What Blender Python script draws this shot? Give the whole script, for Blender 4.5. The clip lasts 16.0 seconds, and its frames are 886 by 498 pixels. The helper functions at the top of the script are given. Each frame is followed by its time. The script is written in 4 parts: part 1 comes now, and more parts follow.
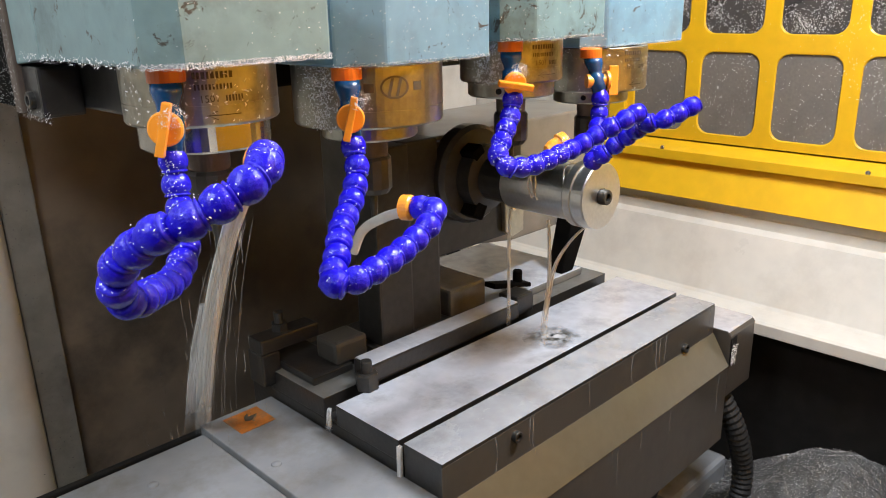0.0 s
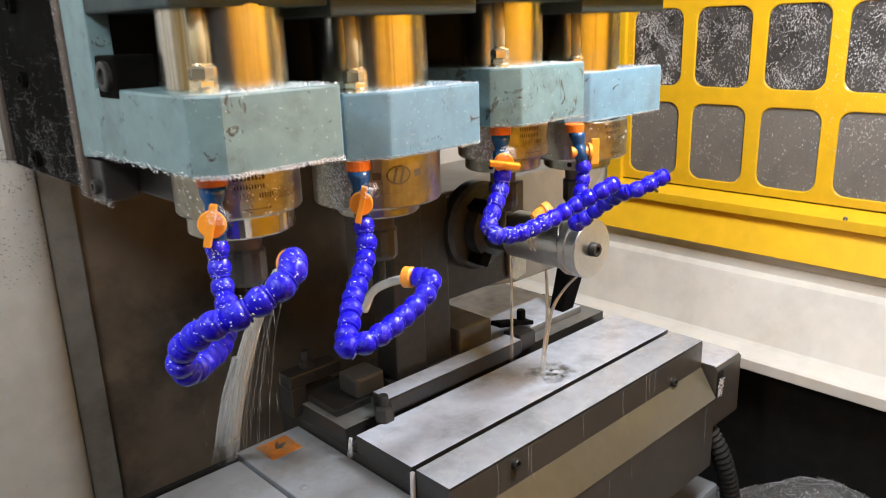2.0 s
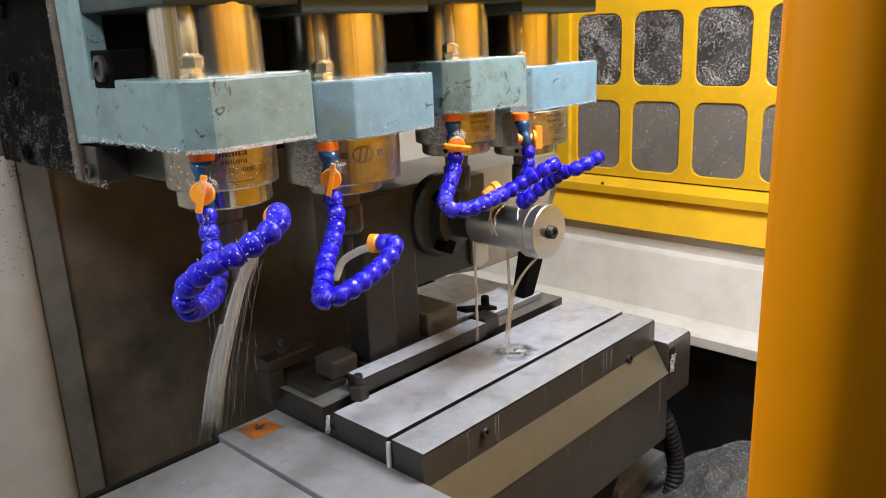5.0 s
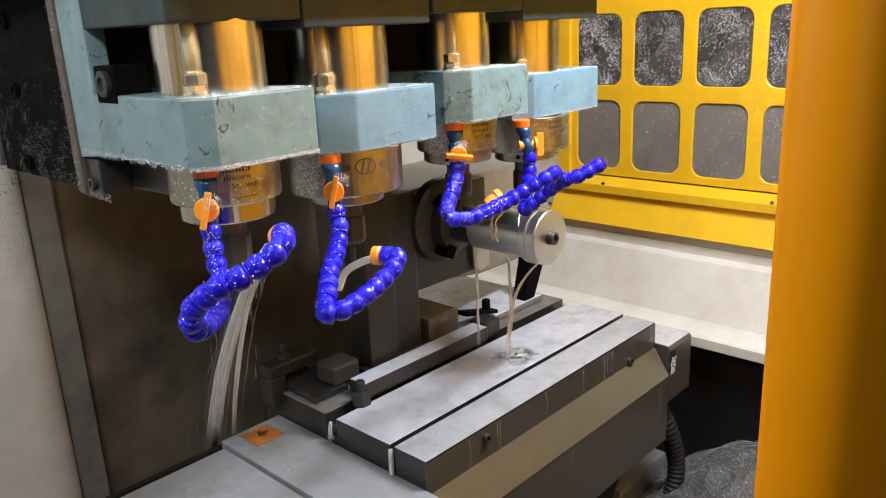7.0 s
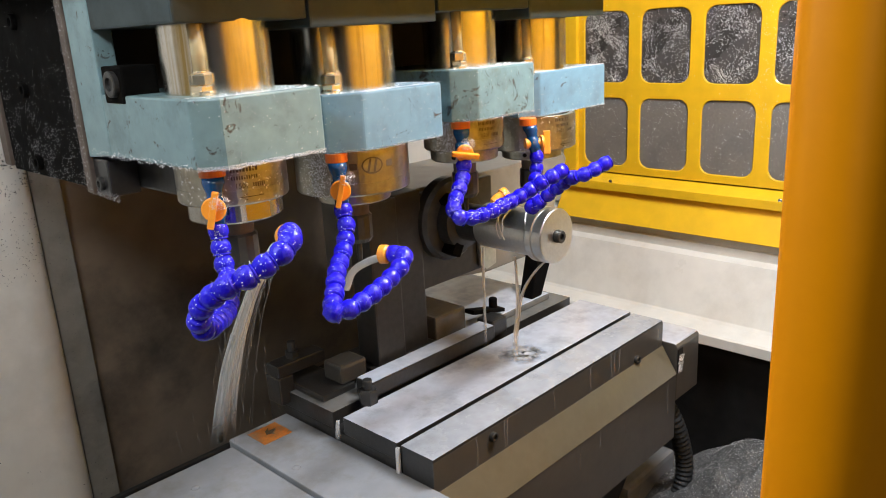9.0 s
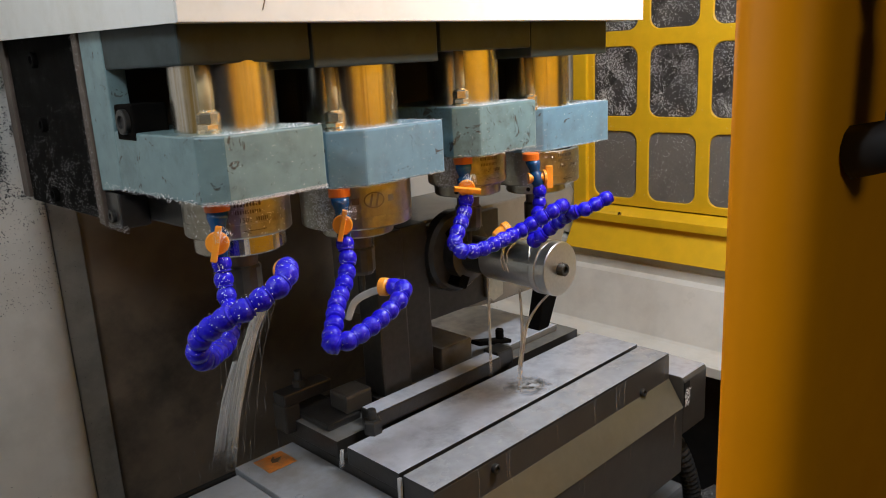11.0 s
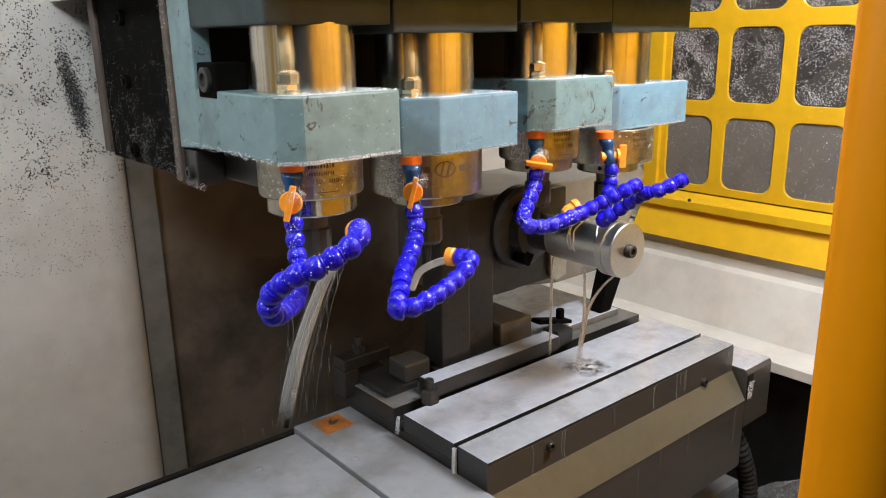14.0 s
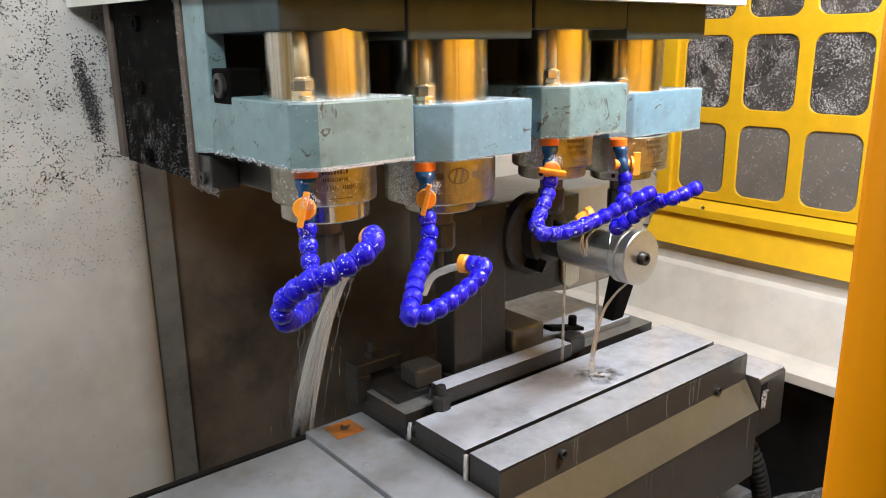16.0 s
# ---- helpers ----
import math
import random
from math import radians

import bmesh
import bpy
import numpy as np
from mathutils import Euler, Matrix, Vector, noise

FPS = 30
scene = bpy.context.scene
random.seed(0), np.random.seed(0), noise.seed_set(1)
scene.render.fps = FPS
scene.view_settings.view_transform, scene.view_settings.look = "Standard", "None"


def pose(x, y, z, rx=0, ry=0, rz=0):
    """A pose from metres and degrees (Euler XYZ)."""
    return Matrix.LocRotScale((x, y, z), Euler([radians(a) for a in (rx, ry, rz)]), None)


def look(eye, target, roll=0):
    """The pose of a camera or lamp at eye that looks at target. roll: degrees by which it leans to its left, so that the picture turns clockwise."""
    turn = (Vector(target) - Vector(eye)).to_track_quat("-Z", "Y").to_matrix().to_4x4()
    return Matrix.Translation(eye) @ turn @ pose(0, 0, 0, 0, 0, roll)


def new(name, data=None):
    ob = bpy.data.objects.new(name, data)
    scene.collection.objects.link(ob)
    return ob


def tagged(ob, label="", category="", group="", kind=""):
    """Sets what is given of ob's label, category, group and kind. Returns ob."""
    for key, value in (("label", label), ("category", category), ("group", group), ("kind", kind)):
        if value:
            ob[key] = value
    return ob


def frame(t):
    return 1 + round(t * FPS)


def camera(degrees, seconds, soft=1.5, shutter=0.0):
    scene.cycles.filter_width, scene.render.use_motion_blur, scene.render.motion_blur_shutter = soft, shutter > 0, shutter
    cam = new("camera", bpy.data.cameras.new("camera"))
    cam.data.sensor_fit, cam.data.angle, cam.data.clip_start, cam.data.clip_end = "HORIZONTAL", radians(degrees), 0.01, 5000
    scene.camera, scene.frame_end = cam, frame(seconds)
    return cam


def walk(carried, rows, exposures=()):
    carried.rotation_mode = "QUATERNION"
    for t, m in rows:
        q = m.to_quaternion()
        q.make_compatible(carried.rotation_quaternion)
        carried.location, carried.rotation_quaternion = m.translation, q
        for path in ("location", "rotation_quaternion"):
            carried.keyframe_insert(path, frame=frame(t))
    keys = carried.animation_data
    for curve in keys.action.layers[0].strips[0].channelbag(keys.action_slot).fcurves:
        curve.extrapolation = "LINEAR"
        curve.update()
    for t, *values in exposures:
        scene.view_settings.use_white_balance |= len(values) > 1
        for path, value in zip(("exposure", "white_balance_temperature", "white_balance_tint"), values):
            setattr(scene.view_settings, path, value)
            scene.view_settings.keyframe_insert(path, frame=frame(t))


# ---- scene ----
cam = camera(60.26, 16.0, soft=1.0, shutter=0.4)
PATH = [
    (0, look((0.0001, 0.0, 1.3501), (0.6654, 0.6803, 1.0425), -1.38)),
    (0.5, look((-0.0007, -0.0012, 1.3559), (0.6621, 0.6814, 1.0482), -1.5)),
    (1, look((-0.0014, -0.0063, 1.3619), (0.6622, 0.6778, 1.0593), -1.2)),
    (1.5, look((-0.0052, -0.0186, 1.3812), (0.664, 0.6542, 1.0658), -0.94)),
    (2, look((-0.0572, -0.0911, 1.4299), (0.5982, 0.6097, 1.1481), -1.86)),
    (2.5, look((-0.1029, -0.1625, 1.4537), (0.5485, 0.5465, 1.1833), -1.54)),
    (3, look((-0.1223, -0.2014, 1.4789), (0.5292, 0.5109, 1.2178), -1.75)),
    (3.5, look((-0.129, -0.1986, 1.4607), (0.517, 0.5192, 1.201), -1.79)),
    (4, look((-0.1417, -0.1755, 1.4145), (0.5335, 0.5125, 1.1486), -1.91)),
    (4.2, look((-0.1397, -0.1775, 1.3985), (0.5482, 0.5000, 1.1383), -1.91)),
    (6.3, look((-0.1411, -0.1719, 1.4341), (0.5557, 0.4902, 1.1582), -2.59)),
    (6.5, look((-0.1411, -0.1719, 1.4341), (0.5535, 0.492, 1.1568), -2.59)),
    (7, look((-0.1401, -0.172, 1.4338), (0.5528, 0.4935, 1.1563), -2.72)),
    (7.5, look((-0.14, -0.1707, 1.4342), (0.5513, 0.4952, 1.154), -2.72)),
    (8, look((-0.1396, -0.1712, 1.4345), (0.5514, 0.4956, 1.1552), -2.83)),
    (8.5, look((-0.1384, -0.1699, 1.4339), (0.55, 0.4993, 1.1542), -2.83)),
    (9, look((-0.1398, -0.173, 1.4348), (0.5457, 0.4991, 1.1552), -3.04)),
    (9.2, look((-0.1398, -0.1730, 1.4348), (0.5452, 0.5006, 1.1573), -3.04)),
    (11.3, look((-0.1354, -0.2041, 1.4462), (0.5380, 0.4952, 1.2064), -2.70)),
    (11.5, look((-0.1368, -0.2034, 1.4466), (0.5287, 0.5022, 1.2032), -2.75)),
    (12, look((-0.144, -0.1999, 1.4486), (0.5057, 0.5181, 1.1988), -3.02)),
    (12.5, look((-0.1495, -0.2023, 1.4465), (0.486, 0.5271, 1.1931), -2.91)),
    (13, look((-0.1417, -0.1961, 1.4461), (0.4834, 0.5407, 1.1885), -2.97)),
    (13.5, look((-0.144, -0.193, 1.4365), (0.4719, 0.5492, 1.1724), -1.59)),
    (14, look((-0.1439, -0.1924, 1.4339), (0.472, 0.5493, 1.1684), -0.91)),
    (14.5, look((-0.1463, -0.1917, 1.4364), (0.4667, 0.5536, 1.1743), -1.0)),
    (15, look((-0.1453, -0.1907, 1.4363), (0.4674, 0.5557, 1.1766), -0.92)),
    (15.5, look((-0.1453, -0.1862, 1.4336), (0.4674, 0.5609, 1.1759), -0.85)),
    (16, look((-0.1442, -0.1884, 1.4343), (0.4623, 0.5637, 1.1765), -0.76)),
]
EXPOSURES = [(0.0, 0.15), (2.0, 0.15), (3.0, -0.01), (3.5, -0.35), (4.2, -0.23), (5.6, 0.10), (9.2, 0.10), (11.3, -0.73), (12.6, -0.75), (13.2, -0.51), (13.8, -0.11), (14.6, 0.10), (16.0, 0.15)]
walk(cam, PATH, EXPOSURES)

# ---- light ----
world = bpy.data.worlds.new("shop_air")
scene.world = world
world.use_nodes = True
world.node_tree.nodes["Background"].inputs["Color"].default_value = (0.75, 0.85, 1.0, 1)
world.node_tree.nodes["Background"].inputs["Strength"].default_value = 0.12


def area_lamp(name, eye, target, w, h, watts, colour):
    data = bpy.data.lights.new(name, "AREA")
    data.shape, data.size, data.size_y, data.energy, data.color = "RECTANGLE", w, h, watts, colour
    ob = new(name, data)
    ob.matrix_world = look(eye, target)
    return ob


area_lamp("work_light", (0.98, 0.10, 2.0), (0.84, 0.78, 0.95), 0.5, 0.07, 23, (0.845, 0.91, 1.0))
area_lamp("door_light", (-0.45, 0.32, 2.0), (0.15, 1.15, 1.15), 0.45, 0.07, 9.0, (0.845, 0.91, 1.0))
# Added front fill, no source in view; brightens bracket fronts and hoses.
area_lamp("shop_fill", (-1.2, -2.6, 3.2), (0.3, 0.6, 1.0), 1.2, 0.4, 17, (0.85, 0.92, 1.0))


# ---- materials ----
def material(name, colour, rough=0.5, metal=0.0, spread=0.10, grain=60.0, bump=0.02, stain=None, stain_scale=9.0, stain_amount=0.5,
             coat=0.0, trans=0.0, detail=6.0, emit=0.0, spec=0.5, vary=0.0, alpha=1.0, marks=None, stretch=1.0):
    """Principled surface: colour broken at two scales, stains of a second colour, uneven gloss and fine relief."""
    m = bpy.data.materials.new(name)
    m.use_nodes = True
    t = m.node_tree
    n, l = t.nodes, t.links
    b = n["Principled BSDF"]
    tex = n.new("ShaderNodeTexCoord")
    fine = n.new("ShaderNodeTexNoise")
    fine.inputs["Scale"].default_value, fine.inputs["Detail"].default_value = grain, detail
    l.new(tex.outputs["Object"], fine.inputs["Vector"])
    big = n.new("ShaderNodeTexNoise")
    big.inputs["Scale"].default_value, big.inputs["Detail"].default_value, big.inputs["Roughness"].default_value = stain_scale, 8.0, 0.65
    run = n.new("ShaderNodeMapping")
    run.inputs["Scale"].default_value = (1.0, 1.0, stretch)
    l.new(tex.outputs["Object"], run.inputs["Vector"])
    l.new(run.outputs["Vector"], big.inputs["Vector"])
    ramp = n.new("ShaderNodeValToRGB")
    lo = [c * (1 - spread) for c in colour]
    hi = [min(1.0, c * (1 + spread)) for c in colour]
    ramp.color_ramp.elements[0].position, ramp.color_ramp.elements[0].color = 0.3, (*lo, 1)
    ramp.color_ramp.elements[1].position, ramp.color_ramp.elements[1].color = 0.7, (*hi, 1)
    l.new(fine.outputs["Fac"], ramp.inputs["Fac"])
    out = ramp.outputs["Color"]
    if stain:
        mask = n.new("ShaderNodeValToRGB")
        mask.color_ramp.elements[0].position, mask.color_ramp.elements[1].position = 0.50, 0.68
        l.new(big.outputs["Fac"], mask.inputs["Fac"])
        much = n.new("ShaderNodeMath")
        much.operation = "MULTIPLY"
        much.inputs[1].default_value = stain_amount
        l.new(mask.outputs["Color"], much.inputs[0])
        mix = n.new("ShaderNodeMix")
        mix.data_type = "RGBA"
        l.new(much.outputs[0], mix.inputs[0])
        l.new(out, mix.inputs[6])
        mix.inputs[7].default_value = (*stain, 1)
        out = mix.outputs[2]
    if marks:
        shade, scale, edge = marks
        dirt = n.new("ShaderNodeTexNoise")
        dirt.inputs["Scale"].default_value, dirt.inputs["Detail"].default_value, dirt.inputs["Roughness"].default_value = scale, 10.0, 0.72
        dirt.inputs["Distortion"].default_value = 1.4
        l.new(tex.outputs["Object"], dirt.inputs["Vector"])
        cut = n.new("ShaderNodeValToRGB")
        cut.color_ramp.elements[0].position, cut.color_ramp.elements[1].position = edge, edge + 0.05
        l.new(dirt.outputs["Fac"], cut.inputs["Fac"])
        over = n.new("ShaderNodeMix")
        over.data_type = "RGBA"
        l.new(cut.outputs["Color"], over.inputs[0])
        l.new(out, over.inputs[6])
        over.inputs[7].default_value = (*shade, 1)
        out = over.outputs[2]
    if vary:
        info = n.new("ShaderNodeObjectInfo")
        hue = n.new("ShaderNodeHueSaturation")
        span = n.new("ShaderNodeMapRange")
        span.inputs["To Min"].default_value, span.inputs["To Max"].default_value = 1 - vary, 1 + vary
        l.new(info.outputs["Random"], span.inputs["Value"])
        l.new(span.outputs["Result"], hue.inputs["Value"])
        l.new(out, hue.inputs["Color"])
        out = hue.outputs["Color"]
    l.new(out, b.inputs["Base Color"])
    gloss = n.new("ShaderNodeMapRange")
    gloss.inputs["To Min"].default_value, gloss.inputs["To Max"].default_value = max(0.02, rough * 0.7), min(1.0, rough * 1.3)
    l.new(big.outputs["Fac"], gloss.inputs["Value"])
    l.new(gloss.outputs["Result"], b.inputs["Roughness"])
    b.inputs["Metallic"].default_value = metal
    b.inputs["Coat Weight"].default_value = coat
    b.inputs["Coat Roughness"].default_value = 0.08
    b.inputs["Transmission Weight"].default_value = trans
    b.inputs["Specular IOR Level"].default_value = spec
    b.inputs["Alpha"].default_value = alpha
    if emit:
        b.inputs["Emission Color"].default_value = (*colour, 1)
        b.inputs["Emission Strength"].default_value = emit
    if bump:
        bp = n.new("ShaderNodeBump")
        bp.inputs["Strength"].default_value, bp.inputs["Distance"].default_value = min(1.0, bump * 10), 0.001
        l.new(fine.outputs["Fac"], bp.inputs["Height"])
        l.new(bp.outputs["Normal"], b.inputs["Normal"])
    return m


TEAL = material("teal_enamel", (0.178, 0.274, 0.280), 0.40, spread=0.10, grain=45, stain=(0.11, 0.15, 0.145), stain_scale=26, stain_amount=0.55, coat=0.25, marks=((0.055, 0.05, 0.04), 42, 0.60))
TEAL_BLUE = material("blue_teal_enamel", (0.157, 0.292, 0.385), 0.38, spread=0.08, grain=45, stain=(0.12, 0.17, 0.20), stain_scale=24, stain_amount=0.5, coat=0.25, marks=((0.06, 0.055, 0.05), 44, 0.615))
TEAL_WORN = material("worn_teal_enamel", (0.166, 0.272, 0.292), 0.40, spread=0.12, grain=45, stain=(0.10, 0.12, 0.10), stain_scale=30, stain_amount=0.55, coat=0.2, marks=((0.055, 0.048, 0.036), 38, 0.565))
# Darker copy of the bracket teal: shade under the hood put into the colour.
TEAL_SHADE = material("hood_shaded_teal", (0.044, 0.058, 0.058), 0.5, spread=0.1, grain=40, stain=(0.03, 0.034, 0.03), stain_scale=15, stain_amount=0.6, spec=0.2)
WHITE = material("white_enamel", (0.78, 0.77, 0.72), 0.35, spread=0.03, grain=30, stain=(0.55, 0.50, 0.38), stain_scale=7, stain_amount=0.35, coat=0.2)
WALL = material("cream_sheet_steel", (0.72, 0.69, 0.625), 0.30, spread=0.04, grain=25, stain=(0.47, 0.43, 0.36), stain_scale=5, stain_amount=0.4, coat=0.2, marks=((0.30, 0.26, 0.20), 60, 0.70))
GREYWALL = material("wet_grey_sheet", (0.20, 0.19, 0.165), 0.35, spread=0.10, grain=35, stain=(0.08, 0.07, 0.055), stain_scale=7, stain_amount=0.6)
# Brown lifted and greyed: mist haze before the plate is in the colour.
BROWN = material("oil_stained_back_plate", (0.160, 0.125, 0.092), 0.38, spread=0.2, grain=12, stain=(0.042, 0.037, 0.032), stain_scale=3.5, stain_amount=0.85)
# Near-black fill: shade under the table and behind the clamps, put into colour.
BLACK = material("shade_fill_steel", (0.014, 0.013, 0.012), 0.55, spread=0.2, grain=30, spec=0.2)
YELLOW = material("yellow_enamel", (0.83, 0.485, 0.014), 0.33, spread=0.05, grain=30, stain=(0.68, 0.39, 0.012), stain_scale=8, stain_amount=0.4, coat=0.3)
# Lower panes are paler: the haze before them is put into the colour.
HAZE_PANE = material("haze_paled_polycarbonate", (0.19, 0.175, 0.155), 0.4, spread=0.10, grain=160, stain=(0.13, 0.12, 0.11), stain_scale=7, stain_amount=0.6, bump=0.01)
PANE = material("smoked_polycarbonate", (0.062, 0.058, 0.055), 0.28, spread=0.12, grain=240, stain=(0.10, 0.094, 0.086), stain_scale=6, stain_amount=0.6, bump=0.01)
STEEL = material("turned_steel", (0.52, 0.49, 0.44), 0.22, metal=1.0, spread=0.06, grain=120, stain=(0.40, 0.33, 0.22), stain_scale=6, stain_amount=0.35, bump=0.0)
# Upright streaks paint golden reflections along with oil stains.
BARREL = material("oil_and_reflection_streaked_steel", (0.74, 0.72, 0.67), 0.24, metal=1.0, spread=0.06, grain=120, stain=(0.42, 0.30, 0.12), stain_scale=48, stain_amount=1.0, bump=0.0, stretch=0.03)
FLANGE = material("oily_ground_steel", (0.45, 0.43, 0.36), 0.33, metal=1.0, spread=0.12, grain=90, stain=(0.12, 0.10, 0.08), stain_scale=18, stain_amount=0.6, bump=0.02)
ALU = material("machined_aluminium", (0.74, 0.74, 0.72), 0.34, metal=1.0, spread=0.05, grain=200, bump=0.01)
BRASS = material("nickel_plated_brass", (0.88, 0.76, 0.54), 0.22, metal=0.85, spread=0.06, grain=120)
TUBE = material("amber_hose", (0.72, 0.58, 0.32), 0.2, spread=0.1, grain=60, trans=0.35, coat=0.3)
# Dark sides and pale wet tops also carry top light in their colours.
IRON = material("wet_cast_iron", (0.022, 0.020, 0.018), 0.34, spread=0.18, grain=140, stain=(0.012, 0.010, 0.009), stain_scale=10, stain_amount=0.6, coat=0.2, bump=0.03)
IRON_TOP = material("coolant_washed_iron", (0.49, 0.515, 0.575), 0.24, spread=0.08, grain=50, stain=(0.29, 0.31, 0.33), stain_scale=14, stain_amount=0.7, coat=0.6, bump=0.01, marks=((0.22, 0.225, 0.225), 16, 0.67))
# Paler than the apron: light caught by the upward slope is in the colour.
LIT_SLOPE = material("lit_slope_enamel", (0.108, 0.093, 0.060), 0.35, spread=0.06, grain=60, stain=(0.085, 0.07, 0.04), stain_scale=14, stain_amount=0.4, coat=0.3)
CASTGREY = material("grey_machine_enamel", (0.060, 0.054, 0.046), 0.36, spread=0.08, grain=50, stain=(0.05, 0.045, 0.04), stain_scale=12, stain_amount=0.5, coat=0.3)
PLATE = material("wet_cover_plate", (0.275, 0.285, 0.30), 0.22, spread=0.05, grain=40, stain=(0.19, 0.175, 0.15), stain_scale=8, stain_amount=0.7, coat=0.5)
DARKSTEEL = material("blackened_steel", (0.050, 0.047, 0.043), 0.38, metal=0.5, spread=0.15, grain=80, bump=0.02)
BLUE = material("cobalt_blue_acetal", (0.012, 0.006, 0.60), 0.16, spread=0.10, grain=300, bump=0.1, vary=0.08)
NAVY = material("navy_acetal", (0.006, 0.055, 0.16), 0.22, spread=0.06, grain=40, bump=0.005, coat=0.4)
COLLAR = material("red_orange_acetal", (0.80, 0.17, 0.018), 0.3, spread=0.08, grain=40, bump=0.005, coat=0.3)
ORANGE = material("orange_acetal", (0.95, 0.36, 0.035), 0.28, spread=0.05, grain=40, bump=0.005, coat=0.3)
RUBBER = material("black_rubber", (0.014, 0.014, 0.014), 0.6, spread=0.1)
CHIPS = material("aluminium_swarf", (0.90, 0.90, 0.90), 0.3, metal=0.0, spread=0.1, grain=300)
CHIPS_GREY = material("dull_swarf", (0.62, 0.61, 0.60), 0.35, metal=0.3, spread=0.3, grain=300)
CHIPS_DARK = material("oily_swarf", (0.085, 0.082, 0.080), 0.4, metal=0.4, spread=0.3, grain=300)
WATER = material("thin_coolant", (0.86, 0.84, 0.78), 0.15, spread=0.05, grain=60, bump=0.0, alpha=0.16)
COOLANT = material("milky_coolant", (0.97, 0.96, 0.92), 0.10, spread=0.04, grain=60, bump=0.0, alpha=0.97)
HOUSING = material("grey_green_housing_enamel", (0.24, 0.22, 0.185), 0.35, spread=0.08, grain=30, stain=(0.13, 0.115, 0.09), stain_scale=6, stain_amount=0.6, coat=0.3)
# For an added, unseen sheet whose yellow is thrown onto the steel barrels.
BOUNCE_SHEET = material("bounce_sheet_enamel", (0.90, 0.405, 0.008), 0.35, spread=0.05, grain=30, stain=(0.74, 0.31, 0.008), stain_scale=8, stain_amount=0.4, coat=0.2)
RUST = material("rusty_worn_steel", (0.115, 0.085, 0.066), 0.5, metal=0.3, spread=0.3, grain=60, stain=(0.05, 0.036, 0.028), stain_scale=30, stain_amount=0.7, bump=0.05)
AMBER = material("door_amber_enamel", (0.98, 0.335, 0.0012), 0.5, spread=0.03, grain=30, stain=(0.88, 0.27, 0.0012), stain_scale=5, stain_amount=0.4, spec=0.1)
# Oily steel, taken to black so that the hood's shadow is in the colour.
SLIDE = material("shaded_oily_steel", (0.0045, 0.004, 0.0035), 0.7, spread=0.2, grain=60, stain=(0.010, 0.008, 0.006), stain_scale=20, stain_amount=0.5, spec=0.03)
STRIP_TOP = material("greyer_washed_iron", (0.37, 0.385, 0.415), 0.27, spread=0.10, grain=50, stain=(0.18, 0.18, 0.18), stain_scale=11, stain_amount=0.75, coat=0.5, bump=0.01, marks=((0.15, 0.145, 0.14), 20, 0.66))
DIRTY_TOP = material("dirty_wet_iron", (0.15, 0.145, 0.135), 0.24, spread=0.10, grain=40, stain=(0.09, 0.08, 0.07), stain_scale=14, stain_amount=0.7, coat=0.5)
HEAP = material("packed_swarf", (0.10, 0.098, 0.095), 0.6, metal=0.25, spread=0.7, grain=420, bump=0.1)
INK = material("engraved_ink", (0.11, 0.085, 0.055), 0.5, metal=0.3)
LABEL = material("orange_warning_label", (0.48, 0.16, 0.03), 0.35, spread=0.3, grain=50, stain=(0.20, 0.16, 0.10), stain_scale=26, stain_amount=0.95, coat=0.4, marks=((0.20, 0.15, 0.09), 50, 0.58))
CONCRETE = material("shop_concrete", (0.24, 0.23, 0.22), 0.6, grain=20, stain=(0.14, 0.13, 0.12), stain_scale=2)
SHOPWALL = material("shop_wall_paint", (0.30, 0.30, 0.29), 0.6, grain=10)


def veil_material(name, colour, run, top, dense=0.26):
    """Falling coolant: streaks stretched along its run, with gaps between them."""
    m = bpy.data.materials.new(name)
    m.use_nodes = True
    n, l = m.node_tree.nodes, m.node_tree.links
    b = n["Principled BSDF"]
    b.inputs["Base Color"].default_value = (*colour, 1)
    b.inputs["Roughness"].default_value = 0.3
    uv = n.new("ShaderNodeTexCoord")
    scale = n.new("ShaderNodeMapping")
    scale.inputs["Scale"].default_value = (7.0, run, 1.0)
    l.new(uv.outputs["UV"], scale.inputs["Vector"])
    streak = n.new("ShaderNodeTexNoise")
    streak.inputs["Scale"].default_value, streak.inputs["Detail"].default_value, streak.inputs["Roughness"].default_value = 1.0, 4.0, 0.5
    l.new(scale.outputs["Vector"], streak.inputs["Vector"])
    gap = n.new("ShaderNodeMapRange")
    gap.inputs["From Min"].default_value, gap.inputs["From Max"].default_value = dense, 0.66
    gap.inputs["To Min"].default_value, gap.inputs["To Max"].default_value = 0.0, top
    l.new(streak.outputs["Fac"], gap.inputs["Value"])
    split = n.new("ShaderNodeSeparateXYZ")
    l.new(uv.outputs["UV"], split.inputs["Vector"])
    thin = n.new("ShaderNodeMapRange")
    thin.inputs["From Min"].default_value, thin.inputs["From Max"].default_value = 0.35, 1.0
    thin.inputs["To Min"].default_value, thin.inputs["To Max"].default_value = 1.0, 0.02
    l.new(split.outputs["Y"], thin.inputs["Value"])
    both = n.new("ShaderNodeMath")
    both.operation = "MULTIPLY"
    l.new(gap.outputs["Result"], both.inputs[0])
    l.new(thin.outputs["Result"], both.inputs[1])
    l.new(both.outputs[0], b.inputs["Alpha"])
    return m


VEIL = veil_material("streaked_coolant", (0.98, 0.97, 0.92), 1.6, 1.0, 0.05)
RUNOFF = veil_material("thin_milky_runoff", (0.90, 0.90, 0.90), 2.4, 0.95, 0.22)
